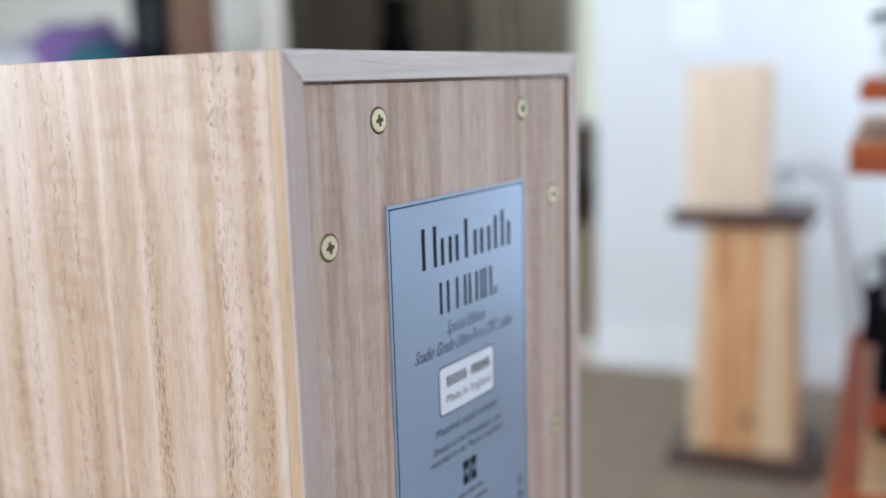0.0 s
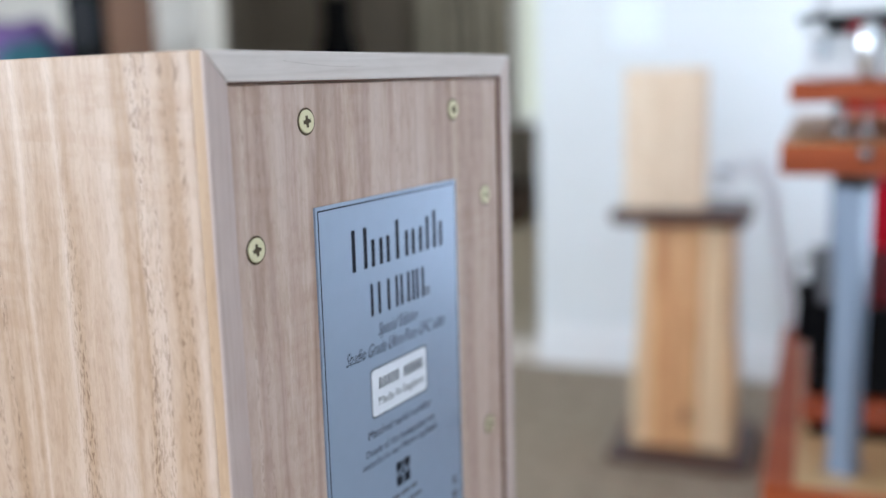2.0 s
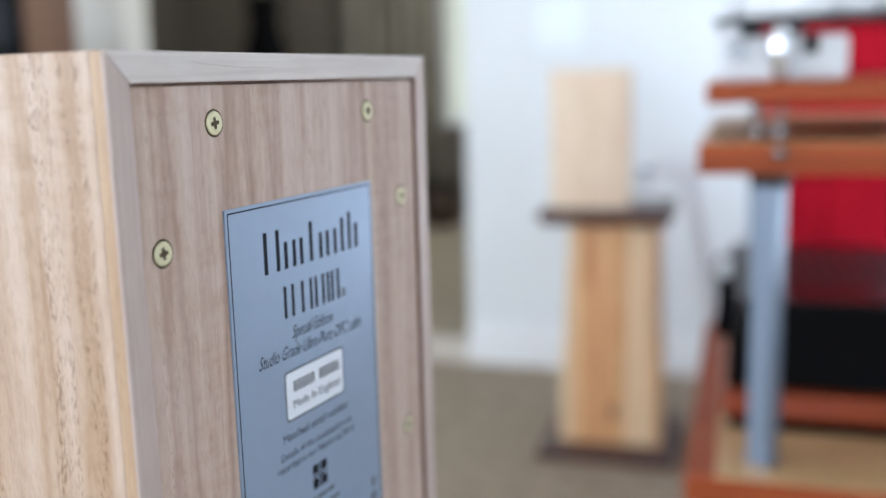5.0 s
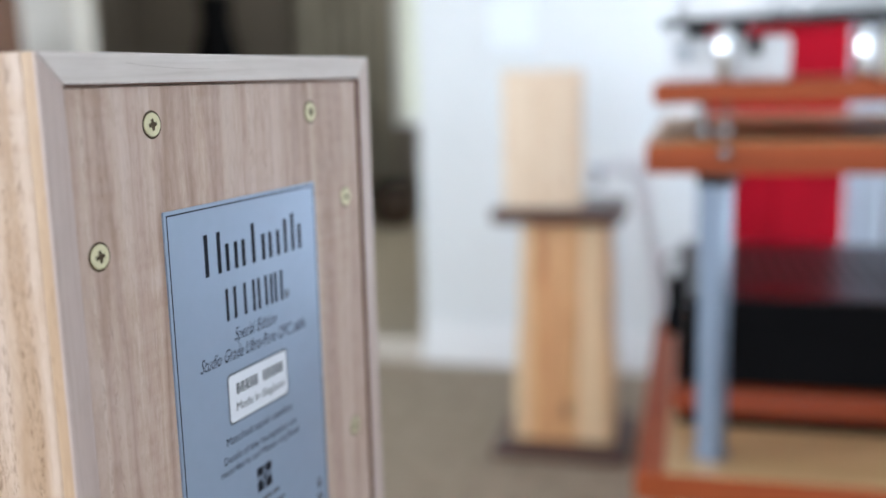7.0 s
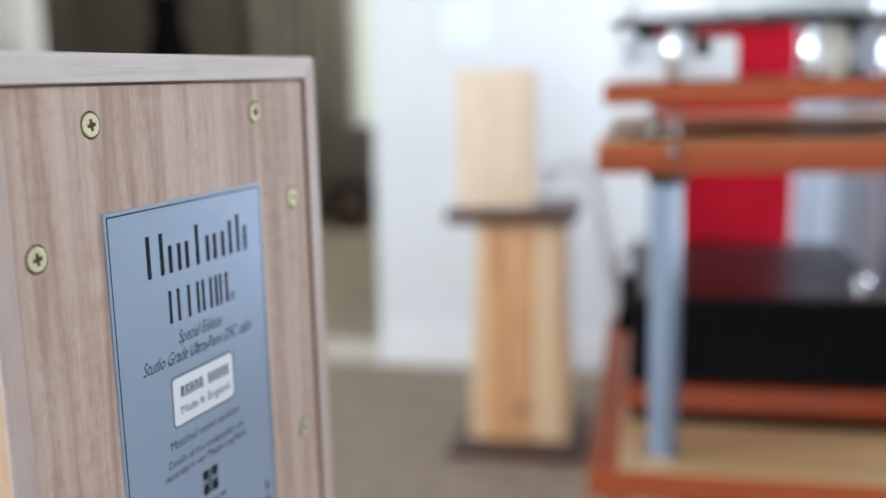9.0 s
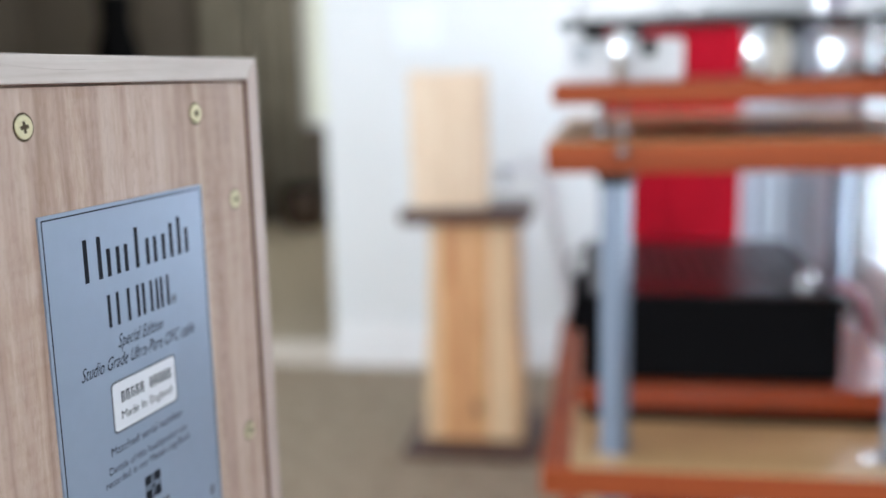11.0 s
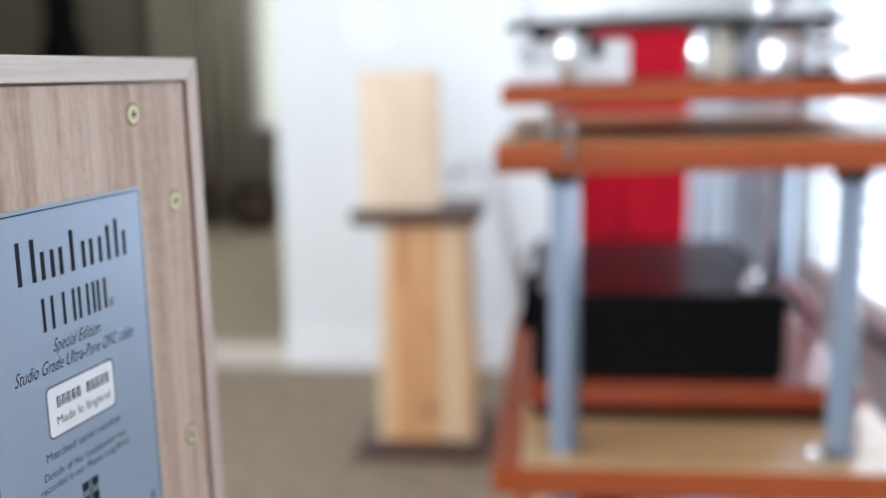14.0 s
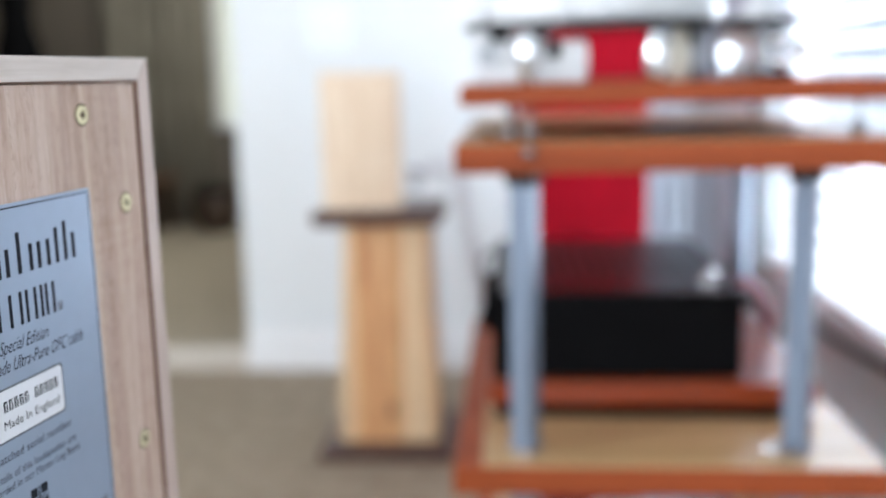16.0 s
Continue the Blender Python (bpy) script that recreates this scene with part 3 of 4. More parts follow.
def loudspeaker(place, label, veneer):
    sp = thing("loudspeaker", place, label, "loudspeaker", "pair of loudspeakers")
    t = 0.012
    y0 = 0.0052
    part("side_panel", box(0, t, y0, D - 0.006, 0, H, 0.0006), veneer, sp)
    part("side_panel", box(W - t, W, y0, D - 0.006, 0, H, 0.0006), veneer, sp)
    part("top_panel", box(t, W - t, y0, D - 0.006, H - t, H - 0.0002, 0.0004), veneer, sp)
    part("bottom_panel", box(t, W - t, y0, D - 0.006, 0, t, 0.0004), veneer, sp)
    part("front_grille", box(t, W - t, D - 0.020, D - 0.008, t, H - t, 0.003), CLOTH_BLACK, sp, "black cloth grille")
    # thin honey edging round the rear rim
    part("edging", box(0, 0.0091, 0.0010, y0, 0.0, H, 0.0003), EDGE, sp, "honey coloured edging strip")
    part("edging", box(W - 0.0091, W, 0.0010, y0, 0.0, H, 0.0003), EDGE, sp, "honey coloured edging strip")
    part("edging", box(0.0091, W - 0.0091, 0.0010, y0, H - 0.0091, H - 0.0001, 0.0003), LIP, sp)
    part("edging", box(0.0091, W - 0.0091, 0.0010, y0, 0, 0.0091, 0.0003), EDGE, sp, "honey coloured edging strip")
    # mitred lipping
    a, g = 0.0092, 0.00012

    def rail(outline, mat):
        b = prism(outline, 0.0, 0.0010)
        bmesh.ops.bevel(b, geom=[k for k in b.edges if all(v.co.y < 1e-6 for v in k.verts)], offset=0.0004, segments=2, affect="EDGES", profile=0.5)
        part("lipping_rail", b, mat, sp, "pale mitred lipping rail")
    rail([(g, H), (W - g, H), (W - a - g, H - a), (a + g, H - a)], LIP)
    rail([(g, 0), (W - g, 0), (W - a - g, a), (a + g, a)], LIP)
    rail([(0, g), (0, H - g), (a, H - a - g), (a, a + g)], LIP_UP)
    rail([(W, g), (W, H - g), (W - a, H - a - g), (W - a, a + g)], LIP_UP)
    # a hairline in the grain of the top rail
    part("grain_hairline", tube([(0.035, 0.0, H - 0.0030), (0.042, 0.0, H - 0.0037), (0.050, 0.0, H - 0.0042), (0.059, 0.0, H - 0.0047), (0.068, 0.0, H - 0.0049), (0.076, 0.0, H - 0.0048)], 0.00004, 6), LIP_LINE, sp, "thin brown grain line in the rail")
    # dark brown rebate round the panel
    r = 0.0009
    part("rebate", box(a, a + r, BACK + 0.0003, 0.004, a, H - a), GAP, sp)
    part("rebate", box(W - a - r, W - a, 0.0004, 0.004, a, H - a), GAP, sp)
    part("rebate", box(a + r, W - a - r, 0.0004, 0.004, H - a - r * 0.45, H - a), GAP, sp)
    part("rebate", box(a + r, W - a - r, 0.0004, 0.004, a, a + r), GAP, sp)
    part("back_panel", box(a + r + 0.0003, W - a - r - 0.0003, BACK, 0.0105, a + r + 0.0003, H - a - r, 0.0003), PANEL, sp, "brown veneered back panel")
    # brass cross-head screws
    first = None
    for x, z in ((0.0463, -0.0222), (0.1426, -0.0222), (0.0187, -0.0597), (0.1691, -0.0600), (0.0187, -0.1648), (0.1691, -0.1648),
                 (0.0187, -0.2463), (0.1691, -0.2463), (0.0463, -0.2838), (0.1426, -0.2838)):
        if first is None:
            b = lathe([(0, 0.00050), (0.0034, 0.00050), (0.0037, 0.00040), (0.0038, 0.0002), (0.0038, 0.0)], 40)
            s = part("screw", b, BRASS, sp, "brass cross-head screw")
            # flat dark disc painted as the shadow round the head
            b = lathe([(0, 0.00008), (0.0044, 0.00008), (0.0045, 0.0)], 32)
            part("shade_ring", b, RECESS_SHADE, s, "dark ring standing in for the shadow round the screw head")
            arm, wide = 0.0019, 0.00062
            cross = [(-wide, -arm), (wide, -arm), (wide, -wide * 1.5), (wide * 1.5, -wide), (arm, -wide), (arm, wide), (wide * 1.5, wide), (wide, wide * 1.5),
                     (wide, arm), (-wide, arm), (-wide, wide * 1.5), (-wide * 1.5, wide), (-arm, wide), (-arm, -wide), (-wide * 1.5, -wide), (-wide, -wide * 1.5)]
            b = bmesh.new()
            lo = [b.verts.new((px, py, 0.0003)) for px, py in cross]
            hi = [b.verts.new((px, py, 0.00054)) for px, py in cross]
            b.faces.new(lo)
            b.faces.new(hi)
            for k in range(len(cross)):
                b.faces.new((lo[k], lo[k - 1], hi[k - 1], hi[k]))
            # cross stands proud of the head; the recess's shade is its dark colour
            part("shade_cross", b, RECESS_SHADE, s, "dark raised cross standing in for the shaded drive recess")
            first = s
        else:
            s = copy_thing(first, Matrix.Identity(4))
        s.matrix_basis = pose(x, BACK, H + z, 90, 0, 0) @ pose(0, 0, 0, 0, 0, (x * 9000 + z * 4000) % 22 - 9 if first is not s else 8)
    # the rating plate and its print
    pl = part("rating_plate", prism(rounded(0.0476, 0.1418, H - 0.243, H - 0.0505, 0.0006, 2), FACE, BACK), PLATE, sp, "satin blue-grey printed metal plate")
    bars("border_line", [(48.7, 140.7, -52.2, -51.7), (48.7, 49.15, -241.6, -52.2), (140.3, 140.7, -241.6, -52.2), (49.15, 140.3, -241.6, -241.2)], pl)
    # the brand and model marks, as plain upright bars of their size
    tall, low, foot = -61.0, -66.0, -75.8
    for x, top in ((67.2, tall), (74.4, tall), (79.2, low), (84.4, low), (89.0, low), (95.4, tall), (101.9, low), (106.6, low), (112.0, low), (117.2, -62.6), (122.5, tall), (127.5, low)):
        bars("wordmark_bar", [(x, x + 2.1, foot, top)], pl)
    for x in (77.6, 82.4, 88.6, 94.2, 97.6, 102.4, 106.0, 108.9, 113.0):
        bars("model_bar", [(x, x + 1.6, -93.8, -82.0)], pl)
    bars("index_mark", [(115.9, 116.6, -93.8, -90.4), (117.1, 117.8, -93.8, -90.4), (118.2, 118.7, -93.8, -90.4)], pl, INK_SOFT)
    lettering("Special Edition", 0.0815, 0.1090, -0.1019, 0.0047, pl, INK, 0.45, thin=-0.003)
    lettering("Studio Grade Ultra-Pure OFC cable", 0.0608, 0.1298, -0.1086, 0.0047, pl, INK, 0.45, thin=-0.003)
    part("label_border", prism(rounded(0.0752, 0.1150, H - 0.1325, H - 0.1133, 0.0022), FACE - 0.00005, FACE), INK_SOFT, pl, "grey rounded border of the label")
    st = part("serial_label", prism(rounded(0.0760, 0.1142, H - 0.1317, H - 0.1141, 0.0017), FACE - 0.00012, FACE - 0.00005), STICKER, pl, "white rounded serial label")
    z0, z1 = -121.9, -117.9
    spans = []
    for k in range(11):
        if k != 5:
            x = 80.6 + k * 2.85
            spans += [(x, x + 0.75, z0, z1), (x + 0.9, x + 1.9, z1 - 0.8, z1), (x + 1.35, x + 2.0, z0, z1 - 1.2)]
    bars("serial_bars", spans, st, INK, 0.00008, FACE - 0.00012)
    line = lettering("Made In England", 0.0800, 0.1112, -0.1280, 0.0031, st, INK)
    for v in line.data.vertices:
        v.co.y -= 0.00013
    lettering("Matched serial number", 0.0727, 0.1172, -0.1394, 0.0031, pl, INK)
    lettering("Details of this loudspeaker are", 0.0708, 0.1192, -0.1459, 0.0028, pl, INK)
    lettering("recorded in our Master Log Book", 0.0684, 0.1212, -0.1502, 0.0028, pl, INK)
    bars("flag_emblem", [(90.2, 94.0, -158.2, -154.6), (96.0, 99.8, -158.2, -154.6), (90.2, 94.0, -164.2, -160.2), (96.0, 99.8, -164.2, -160.2), (94.6, 95.4, -164.2, -154.6),
                         (90.2, 99.8, -159.5, -158.9)], pl)
    bars("unreadable_print", [(86.0, 92.0, -168.8, -167.2), (93.0, 99.0, -168.8, -167.2), (100.0, 104.5, -168.8, -167.2),
                              (80.0, 88.0, -173.2, -171.8), (89.0, 97.0, -173.2, -171.8), (98.0, 108.0, -173.2, -171.8)], pl, INK_SOFT)
    bars("approval_marks", [(132.9, 136.6, -176.8, -176.2), (133.3, 136.2, -180.0, -177.2), (134.4, 135.1, -181.2, -180.0), (132.6, 136.9, -186.2, -183.0), (133.4, 136.1, -187.6, -186.8)], pl, INK_SOFT)
    return sp


NEAR = pose(0, 0, 0.584)
FAR = ROOM @ pose(-0.229, 2.17, 0.584, 0, 0, 97)
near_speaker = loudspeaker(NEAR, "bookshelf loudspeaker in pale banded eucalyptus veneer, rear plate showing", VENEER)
far_speaker = loudspeaker(FAR, "bookshelf loudspeaker in brightened veneer standing on a live-edge stand", VENEER_BRIGHTENED)


# ---- the stands ----
def wavy_slab(x0, x1, y0, y1, z0, z1, wave, seed, r=0.004):
    """A live-edge board: its outline in plan wanders a little."""
    n = 18
    ring = []
    for (ax, ay), (bx, by) in (((x0, y0), (x1, y0)), ((x1, y0), (x1, y1)), ((x1, y1), (x0, y1)), ((x0, y1), (x0, y0))):
        for k in range(n):
            u = k / n
            p = Vector((ax + (bx - ax) * u, ay + (by - ay) * u, 0))
            o = noise.noise(p * 14 + Vector((seed, 0, 0))) * wave
            c = Vector(((x0 + x1) / 2, (y0 + y1) / 2, 0))
            p += (p - c).normalized() * o
            ring.append(p)
    b = bmesh.new()
    rings = []
    for z, inset in ((z0, 0.010), (z0 + (z1 - z0) * 0.3, 0.002), (z0 + (z1 - z0) * 0.7, 0.0), (z1 - 0.002, 0.003), (z1, 0.006)):
        c = Vector(((x0 + x1) / 2, (y0 + y1) / 2, 0))
        rings.append([b.verts.new((p - (p - c).normalized() * inset) + Vector((0, 0, z))) for p in ring])
    for p, q in zip(rings, rings[1:]):
        for k in range(len(p)):
            j = (k + 1) % len(p)
            b.faces.new((p[k], p[j], q[j], q[k]))
    b.faces.new(rings[0])
    b.faces.new(rings[-1])
    return b


def column_slab(x_top, x_base, y0, y1, z0, z1, seed, side=0):
    """An upright board whose two edges run from the widths at the top to those at the base."""
    n = 24
    b = bmesh.new()
    rings = []
    for k in range(n + 1):
        u = k / n
        z = z1 + (z0 - z1) * u
        e = u ** 1.6
        xa = x_top[0] + (x_base[0] - x_top[0]) * e + 0.004 * noise.noise((seed, z * 7, 0))
        xb = x_top[1] + (x_base[1] - x_top[1]) * e + 0.004 * noise.noise((seed + 5, z * 7, 0))
        rings.append([b.verts.new(p) for p in ((xa, y0 + 0.004, z), (xa + 0.004, y0, z), (xb - 0.004, y0, z), (xb, y0 + 0.004, z), (xb, y1, z), (xa, y1, z))])
    for p, q in zip(rings, rings[1:]):
        for k in range(6):
            j = (k + 1) % 6
            b.faces.new((p[k], p[j], q[j], q[k]))
    b.faces.new(rings[0])
    b.faces.new(rings[-1])
    return b


def speaker_stand(place, label):
    """A stand 0.584 m high; x to the right along its broad face, which looks towards -y."""
    s = thing("speaker_stand", place, label, "speaker stand", "pair of speaker stands")
    part("top_plate", wavy_slab(-0.147, 0.143, -0.13, 0.13, 0.551, 0.584, 0.010, 1.3), WALNUT, s, "dark walnut live-edge top plate")
    part("base_plate", wavy_slab(-0.155, 0.160, -0.145, 0.145, 0.0, 0.028, 0.008, 4.1), WALNUT, s, "dark walnut base plate")
    part("column", column_slab((-0.066, 0.045), (-0.077, 0.035), -0.075, 0.06, 0.028, 0.551, 2.0), HEART, s, "brown heartwood face of the column")
    part("sapwood_board", column_slab((-0.092, -0.0665), (-0.117, -0.0775), -0.072, 0.058, 0.028, 0.551, 7.0), SAP, s, "pale sapwood edge board")
    part("sapwood_board", column_slab((0.0455, 0.096), (0.0355, 0.102), -0.0735, 0.058, 0.028, 0.551, 9.0), SAP, s, "pale sapwood streak board")
    part("edge_board", column_slab((0.0965, 0.112), (0.1025, 0.125), -0.0728, 0.058, 0.028, 0.551, 11.0), TAN_SAP, s, "tan edge board")
    knot = lathe([(0, 0.0), (0.010, 0.0), (0.018, -0.002)], 20, pose(0.015, -0.0756, 0.105, 90, 0, 0) @ Matrix.Diagonal((0.8, 1.5, 1, 1)))
    part("knot", knot, BROWN_WOOD, s, "dark oval knot in the wood")
    return s


STAND = ROOM @ pose(-0.280, 2.245, 0)
speaker_stand(STAND, "live-edge wooden speaker stand with dark walnut plates on carpet")
speaker_stand(NEAR @ FAR.inverted() @ STAND, "live-edge wooden speaker stand under the near loudspeaker")

# cables of the far loudspeaker
c = thing("speaker_cable", ROOM, "pale grey speaker cable looping down behind the stand", "cable")
part("sheath", tube([(-0.219, 2.25, 0.66), (-0.17, 2.25, 0.668), (-0.12, 2.27, 0.64), (-0.095, 2.29, 0.56), (-0.075, 2.32, 0.42), (-0.05, 2.36, 0.24), (-0.03, 2.42, 0.08), (-0.01, 2.5, 0.008), (0.12, 2.62, 0.006)], 0.006), CABLE_GREY, c, "", True)
part("plug", lathe([(0, 0), (0.007, 0), (0.008, 0.004), (0.008, 0.03), (0.0062, 0.034), (0, 0.034)], 16, pose(-0.2219, 2.25, 0.66, 0, 90, 0)), SILVER, c, "silver banana plug")
c = thing("speaker_cable", ROOM, "thin lavender grey speaker cable beside the stand", "cable")
part("sheath", tube([(-0.219, 2.22, 0.64), (-0.18, 2.22, 0.65), (-0.14, 2.22, 0.69), (-0.10, 2.24, 0.66), (-0.085, 2.27, 0.54), (-0.065, 2.31, 0.40), (-0.042, 2.35, 0.23), (-0.02, 2.42, 0.075), (-0.002, 2.5, 0.006)], 0.0045), CABLE_GREY, c, "", True)
part("plug", lathe([(0, 0), (0.007, 0), (0.008, 0.004), (0.008, 0.03), (0.0047, 0.034), (0, 0.034)], 16, pose(-0.2219, 2.22, 0.64, 0, 90, 0)), SILVER, c, "silver banana plug")

# ---- the equipment rack, seen from its side ----
X0, X1, Y0, Y1 = -0.043, 0.447, 1.062, 1.775
rack = thing("hifi_rack", ROOM, "open equipment rack of red-brown wooden shelves on square grey posts", "rack")


def shelf(z0, z1, top, top_label, x0, inset):
    s = part("shelf", box(x0, X1, Y0, Y1, z0, z1 - 0.0012, 0.003, None, 3), CHERRY, rack, "red-brown varnished wooden shelf")
    part("veneer", box(x0 + inset, X1 - 0.004, Y0 + 0.004, Y1 - 0.004, z1 - 0.0012, z1), top, s, top_label)


shelf(0.397, 0.432, TAN, "tan veneered shelf top", X0 - 0.008, 0.034)
shelf(0.772, 0.806, SHADED_TAN, "tan varnished shelf top darkened for the shade of the platform", X0, 0.005)
shelf(0.070, 0.100, TAN, "tan veneered shelf top", X0 - 0.008, 0.034)


def post(x, y, z0, z1):
    """A square metal post turned cornerwise, between a foot plate and a black collar."""
    h, w = z1 - z0, 0.0136
    b = box(-w, w, -w, w, 0.004, h - 0.018, 0.002)
    box(-w - 0.003, w + 0.003, -w - 0.003, w + 0.003, 0.0, 0.004, 0.0012, b)
    turn = pose(x, y, z0, 0, 0, 61)
    b.transform(turn)
    p = part("post", b, GREY_METAL, rack, "satin grey square metal post")
    b = box(-w - 0.004, w + 0.004, -w - 0.004, w + 0.004, h - 0.018, h, 0.002)
    b.transform(turn)
    part("collar", b, BLACK_RUBBER, p, "black collar under the shelf")


for px, py in ((0.034, 1.125), (0.355, 1.125), (0.034, 1.738), (0.424, 1.738)):
    post(px, py, 0.432, 0.772)
    post(px, py, 0.100, 0.397)
    part("foot", lathe([(0, 0), (0.012, 0), (0.02, 0.01), (0.02, 0.07), (0, 0.07)], 24, pose(px, py, 0)), GREY_METAL, rack)

part("levelling_ball", lathe([(0.010 * math.sin(math.pi * k / 12), 0.442 - 0.010 * math.cos(math.pi * k / 12)) for k in range(13)], 24, pose(0.318, 1.098, 0)), CHROME, rack, "polished chrome levelling ball", True)

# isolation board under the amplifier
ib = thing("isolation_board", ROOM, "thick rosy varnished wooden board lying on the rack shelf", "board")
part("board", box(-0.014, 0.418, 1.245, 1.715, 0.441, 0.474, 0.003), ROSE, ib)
# black sheet added in place of the shadow the board casts on the shelf
part("shadow_strip", box(-0.005, 0.385, 1.228, 1.685, 0.4325, 0.441, 0.002), BLACK_STEEL, ib, "dark strip standing in for the shadow under the board")

# amplifier
amp = thing("amplifier", ROOM, "black steel amplifier with a dark satin lid on a board", "amplifier")
part("chassis", box(0.004, 0.322, 1.262, 1.672, 0.4765, 0.590, 0.003), BLACK_STEEL, amp)
part("lid", box(0.002, 0.324, 1.259, 1.678, 0.590, 0.594, 0.0015), AMP_TOP, amp, "dark satin lid reflecting the red behind")
part("front_panel", box(-0.008, 0.002, 1.258, 1.680, 0.476, 0.595, 0.003), BLACK_STEEL, amp, "black front panel")
for k in range(12):
    part("vent_slot", box(0.04 + k * 0.020, 0.046 + k * 0.020, 1.36, 1.58, 0.5941, 0.5946), BLACK_RUBBER, amp)
for px in (0.03, 0.28):
    for py in (1.30, 1.64):
        part("foot", lathe([(0, 0.474), (0.018, 0.474), (0.02, 0.475), (0.02, 0.4765), (0, 0.4765)], 24, pose(px, py, 0)), BLACK_RUBBER, amp)
for py in (1.35, 1.48, 1.60):
    part("knob", lathe([(0, 0), (0.016, 0), (0.016, 0.016), (0.014, 0.019), (0, 0.019)], 24, pose(-0.008, py, 0.535, 0, -90, 0)), BLACK_STEEL, amp, "black turning knob")
for py, z in ((1.33, 0.52), (1.37, 0.52), (1.45, 0.55), (1.53, 0.52), (1.57, 0.52)):
    part("socket", lathe([(0, 0), (0.007, 0), (0.007, 0.014), (0.004, 0.018), (0, 0.018)], 20, pose(0.321, py, z, 0, 90, 0)), BRUSHED, amp, "metal binding post")
# made-up dial, placed to fit the view so its chrome gives a glint
part("glint_dial", lathe([(0, 0), (0.011, 0), (0.011, 0.009), (0.008, 0.012), (0, 0.012)], 24, pose(0.292, 1.345, 0.594)), CHROME, amp, "small chrome dial added on the lid for a glint")

# cables behind the amplifier
c = thing("signal_cable", ROOM, "wine red cable drooping from the amplifier's back", "cable")
part("sheath", tube([(0.334, 1.45, 0.55), (0.36, 1.46, 0.562), (0.39, 1.48, 0.55), (0.412, 1.50, 0.51), (0.424, 1.54, 0.465), (0.43, 1.58, 0.4405)], 0.0085), CABLE_PINK, c, "", True)
c = thing("mains_cable", ROOM, "thick black mains cable curling down onto the varnished board", "cable")
part("sheath", tube([(0.335, 1.53, 0.52), (0.355, 1.525, 0.534), (0.385, 1.535, 0.53), (0.404, 1.57, 0.505), (0.409, 1.62, 0.486), (0.402, 1.67, 0.4815)], 0.0078), CABLE_DARK, c, "", True)
c = thing("mains_cable", ROOM, "dark grey cable running along the wall under the window", "cable")
part("sheath", tube([(0.641, 2.2, 0.345), (0.641, 1.92, 0.358), (0.641, 1.79, 0.364), (0.641, 1.60, 0.381), (0.641, 1.4, 0.39), (0.641, 1.1, 0.38)], 0.009), CABLE_DARK, c, "", True)
c = thing("mains_cable", ROOM, "black cable drooping in front of the amplifier", "cable")
part("sheath", tube([(-0.008, 1.64, 0.578), (-0.020, 1.642, 0.580), (-0.032, 1.645, 0.570), (-0.034, 1.655, 0.545), (-0.026, 1.68, 0.50), (-0.022, 1.72, 0.455), (-0.020, 1.75, 0.4362)], 0.0038), CABLE_DARK, c, "black cable", True)

# platform on chrome feet on the upper shelf
pf = thing("isolation_platform", ROOM, "red-brown wooden platform raised on small metal feet", "platform")
part("board", box(-0.036, 0.440, 1.066, 1.60, 0.8455, 0.8685, 0.003), CHERRY, pf)
for px, py in ((0.0175, 1.082), (0.040, 1.078), (0.40, 1.10), (0.02, 1.56), (0.40, 1.56)):
    part("foot", lathe([(0, 0.806), (0.004, 0.8062), (0.0075, 0.809), (0.009, 0.8145), (0.0075, 0.820), (0.004, 0.823), (0.0022, 0.825), (0.0022, 0.841), (0.005, 0.844), (0.005, 0.8455), (0, 0.8455)], 28, pose(px, py, 0)), DARK_CHROME, pf, "turned chrome ball foot", True)
part("stud", lathe([(0, 0), (0.006, 0), (0.0075, 0.003), (0.006, 0.007), (0.003, 0.009), (0, 0.0095)], 24, pose(0.039, Y0, 0.795, 90, 0, 0)), DARK_CHROME, rack, "small chrome stud on the shelf edge", True)

# turntable on the platform
tt = thing("turntable", ROOM, "turntable with black deck carried by chrome and white towers", "turntable")
mb = part("motor_box", box(-0.022, 0.104, 1.085, 1.24, 0.8685, 0.915, 0.005), WHITE_GLOSS, tt, "white lacquered motor box")
for px, r in ((-0.006, 0.009),):
    part("knob", lathe([(0, 0), (r, 0), (r, 0.008), (r * 0.8, 0.012), (0, 0.012)], 24, pose(px, 1.085, 0.898, 90, 0, 0)), BRUSHED, mb, "brushed metal knob")
part("pillar", lathe([(0, 0.8685), (0.006, 0.8685), (0.006, 0.874), (0.0095, 0.880), (0.012, 0.890), (0.0128, 0.903), (0.012, 0.915), (0.008, 0.923), (0, 0.926)], 32, pose(0.0375, 1.0720, 0)), CHROME, tt, "polished chrome bulb-shaped pillar", True)
part("switch", box(0.060, 0.074, 1.080, 1.085, 0.896, 0.914, 0.001), BLACK_STEEL, mb)
for px, py, r, mat, lab in ((0.177, 1.09, 0.012, CHROME, "polished chrome tower"), (0.208, 1.13, 0.014, CREAM, "cream tower"), (0.238, 1.17, 0.009, BRUSHED, "thin metal tower"),
                            (0.06, 1.30, 0.014, SILVER, "silver tower"), (0.25, 1.30, 0.014, SILVER, "silver tower")):
    part("tower", lathe([(0, 0.8685), (r * 0.8, 0.8685), (r, 0.874), (r, 0.905), (r * 0.9, 0.914), (r * 0.7, 0.920), (r * 0.7, 0.926), (0, 0.926)], 28, pose(px, py, 0)), mat, tt, lab, True)
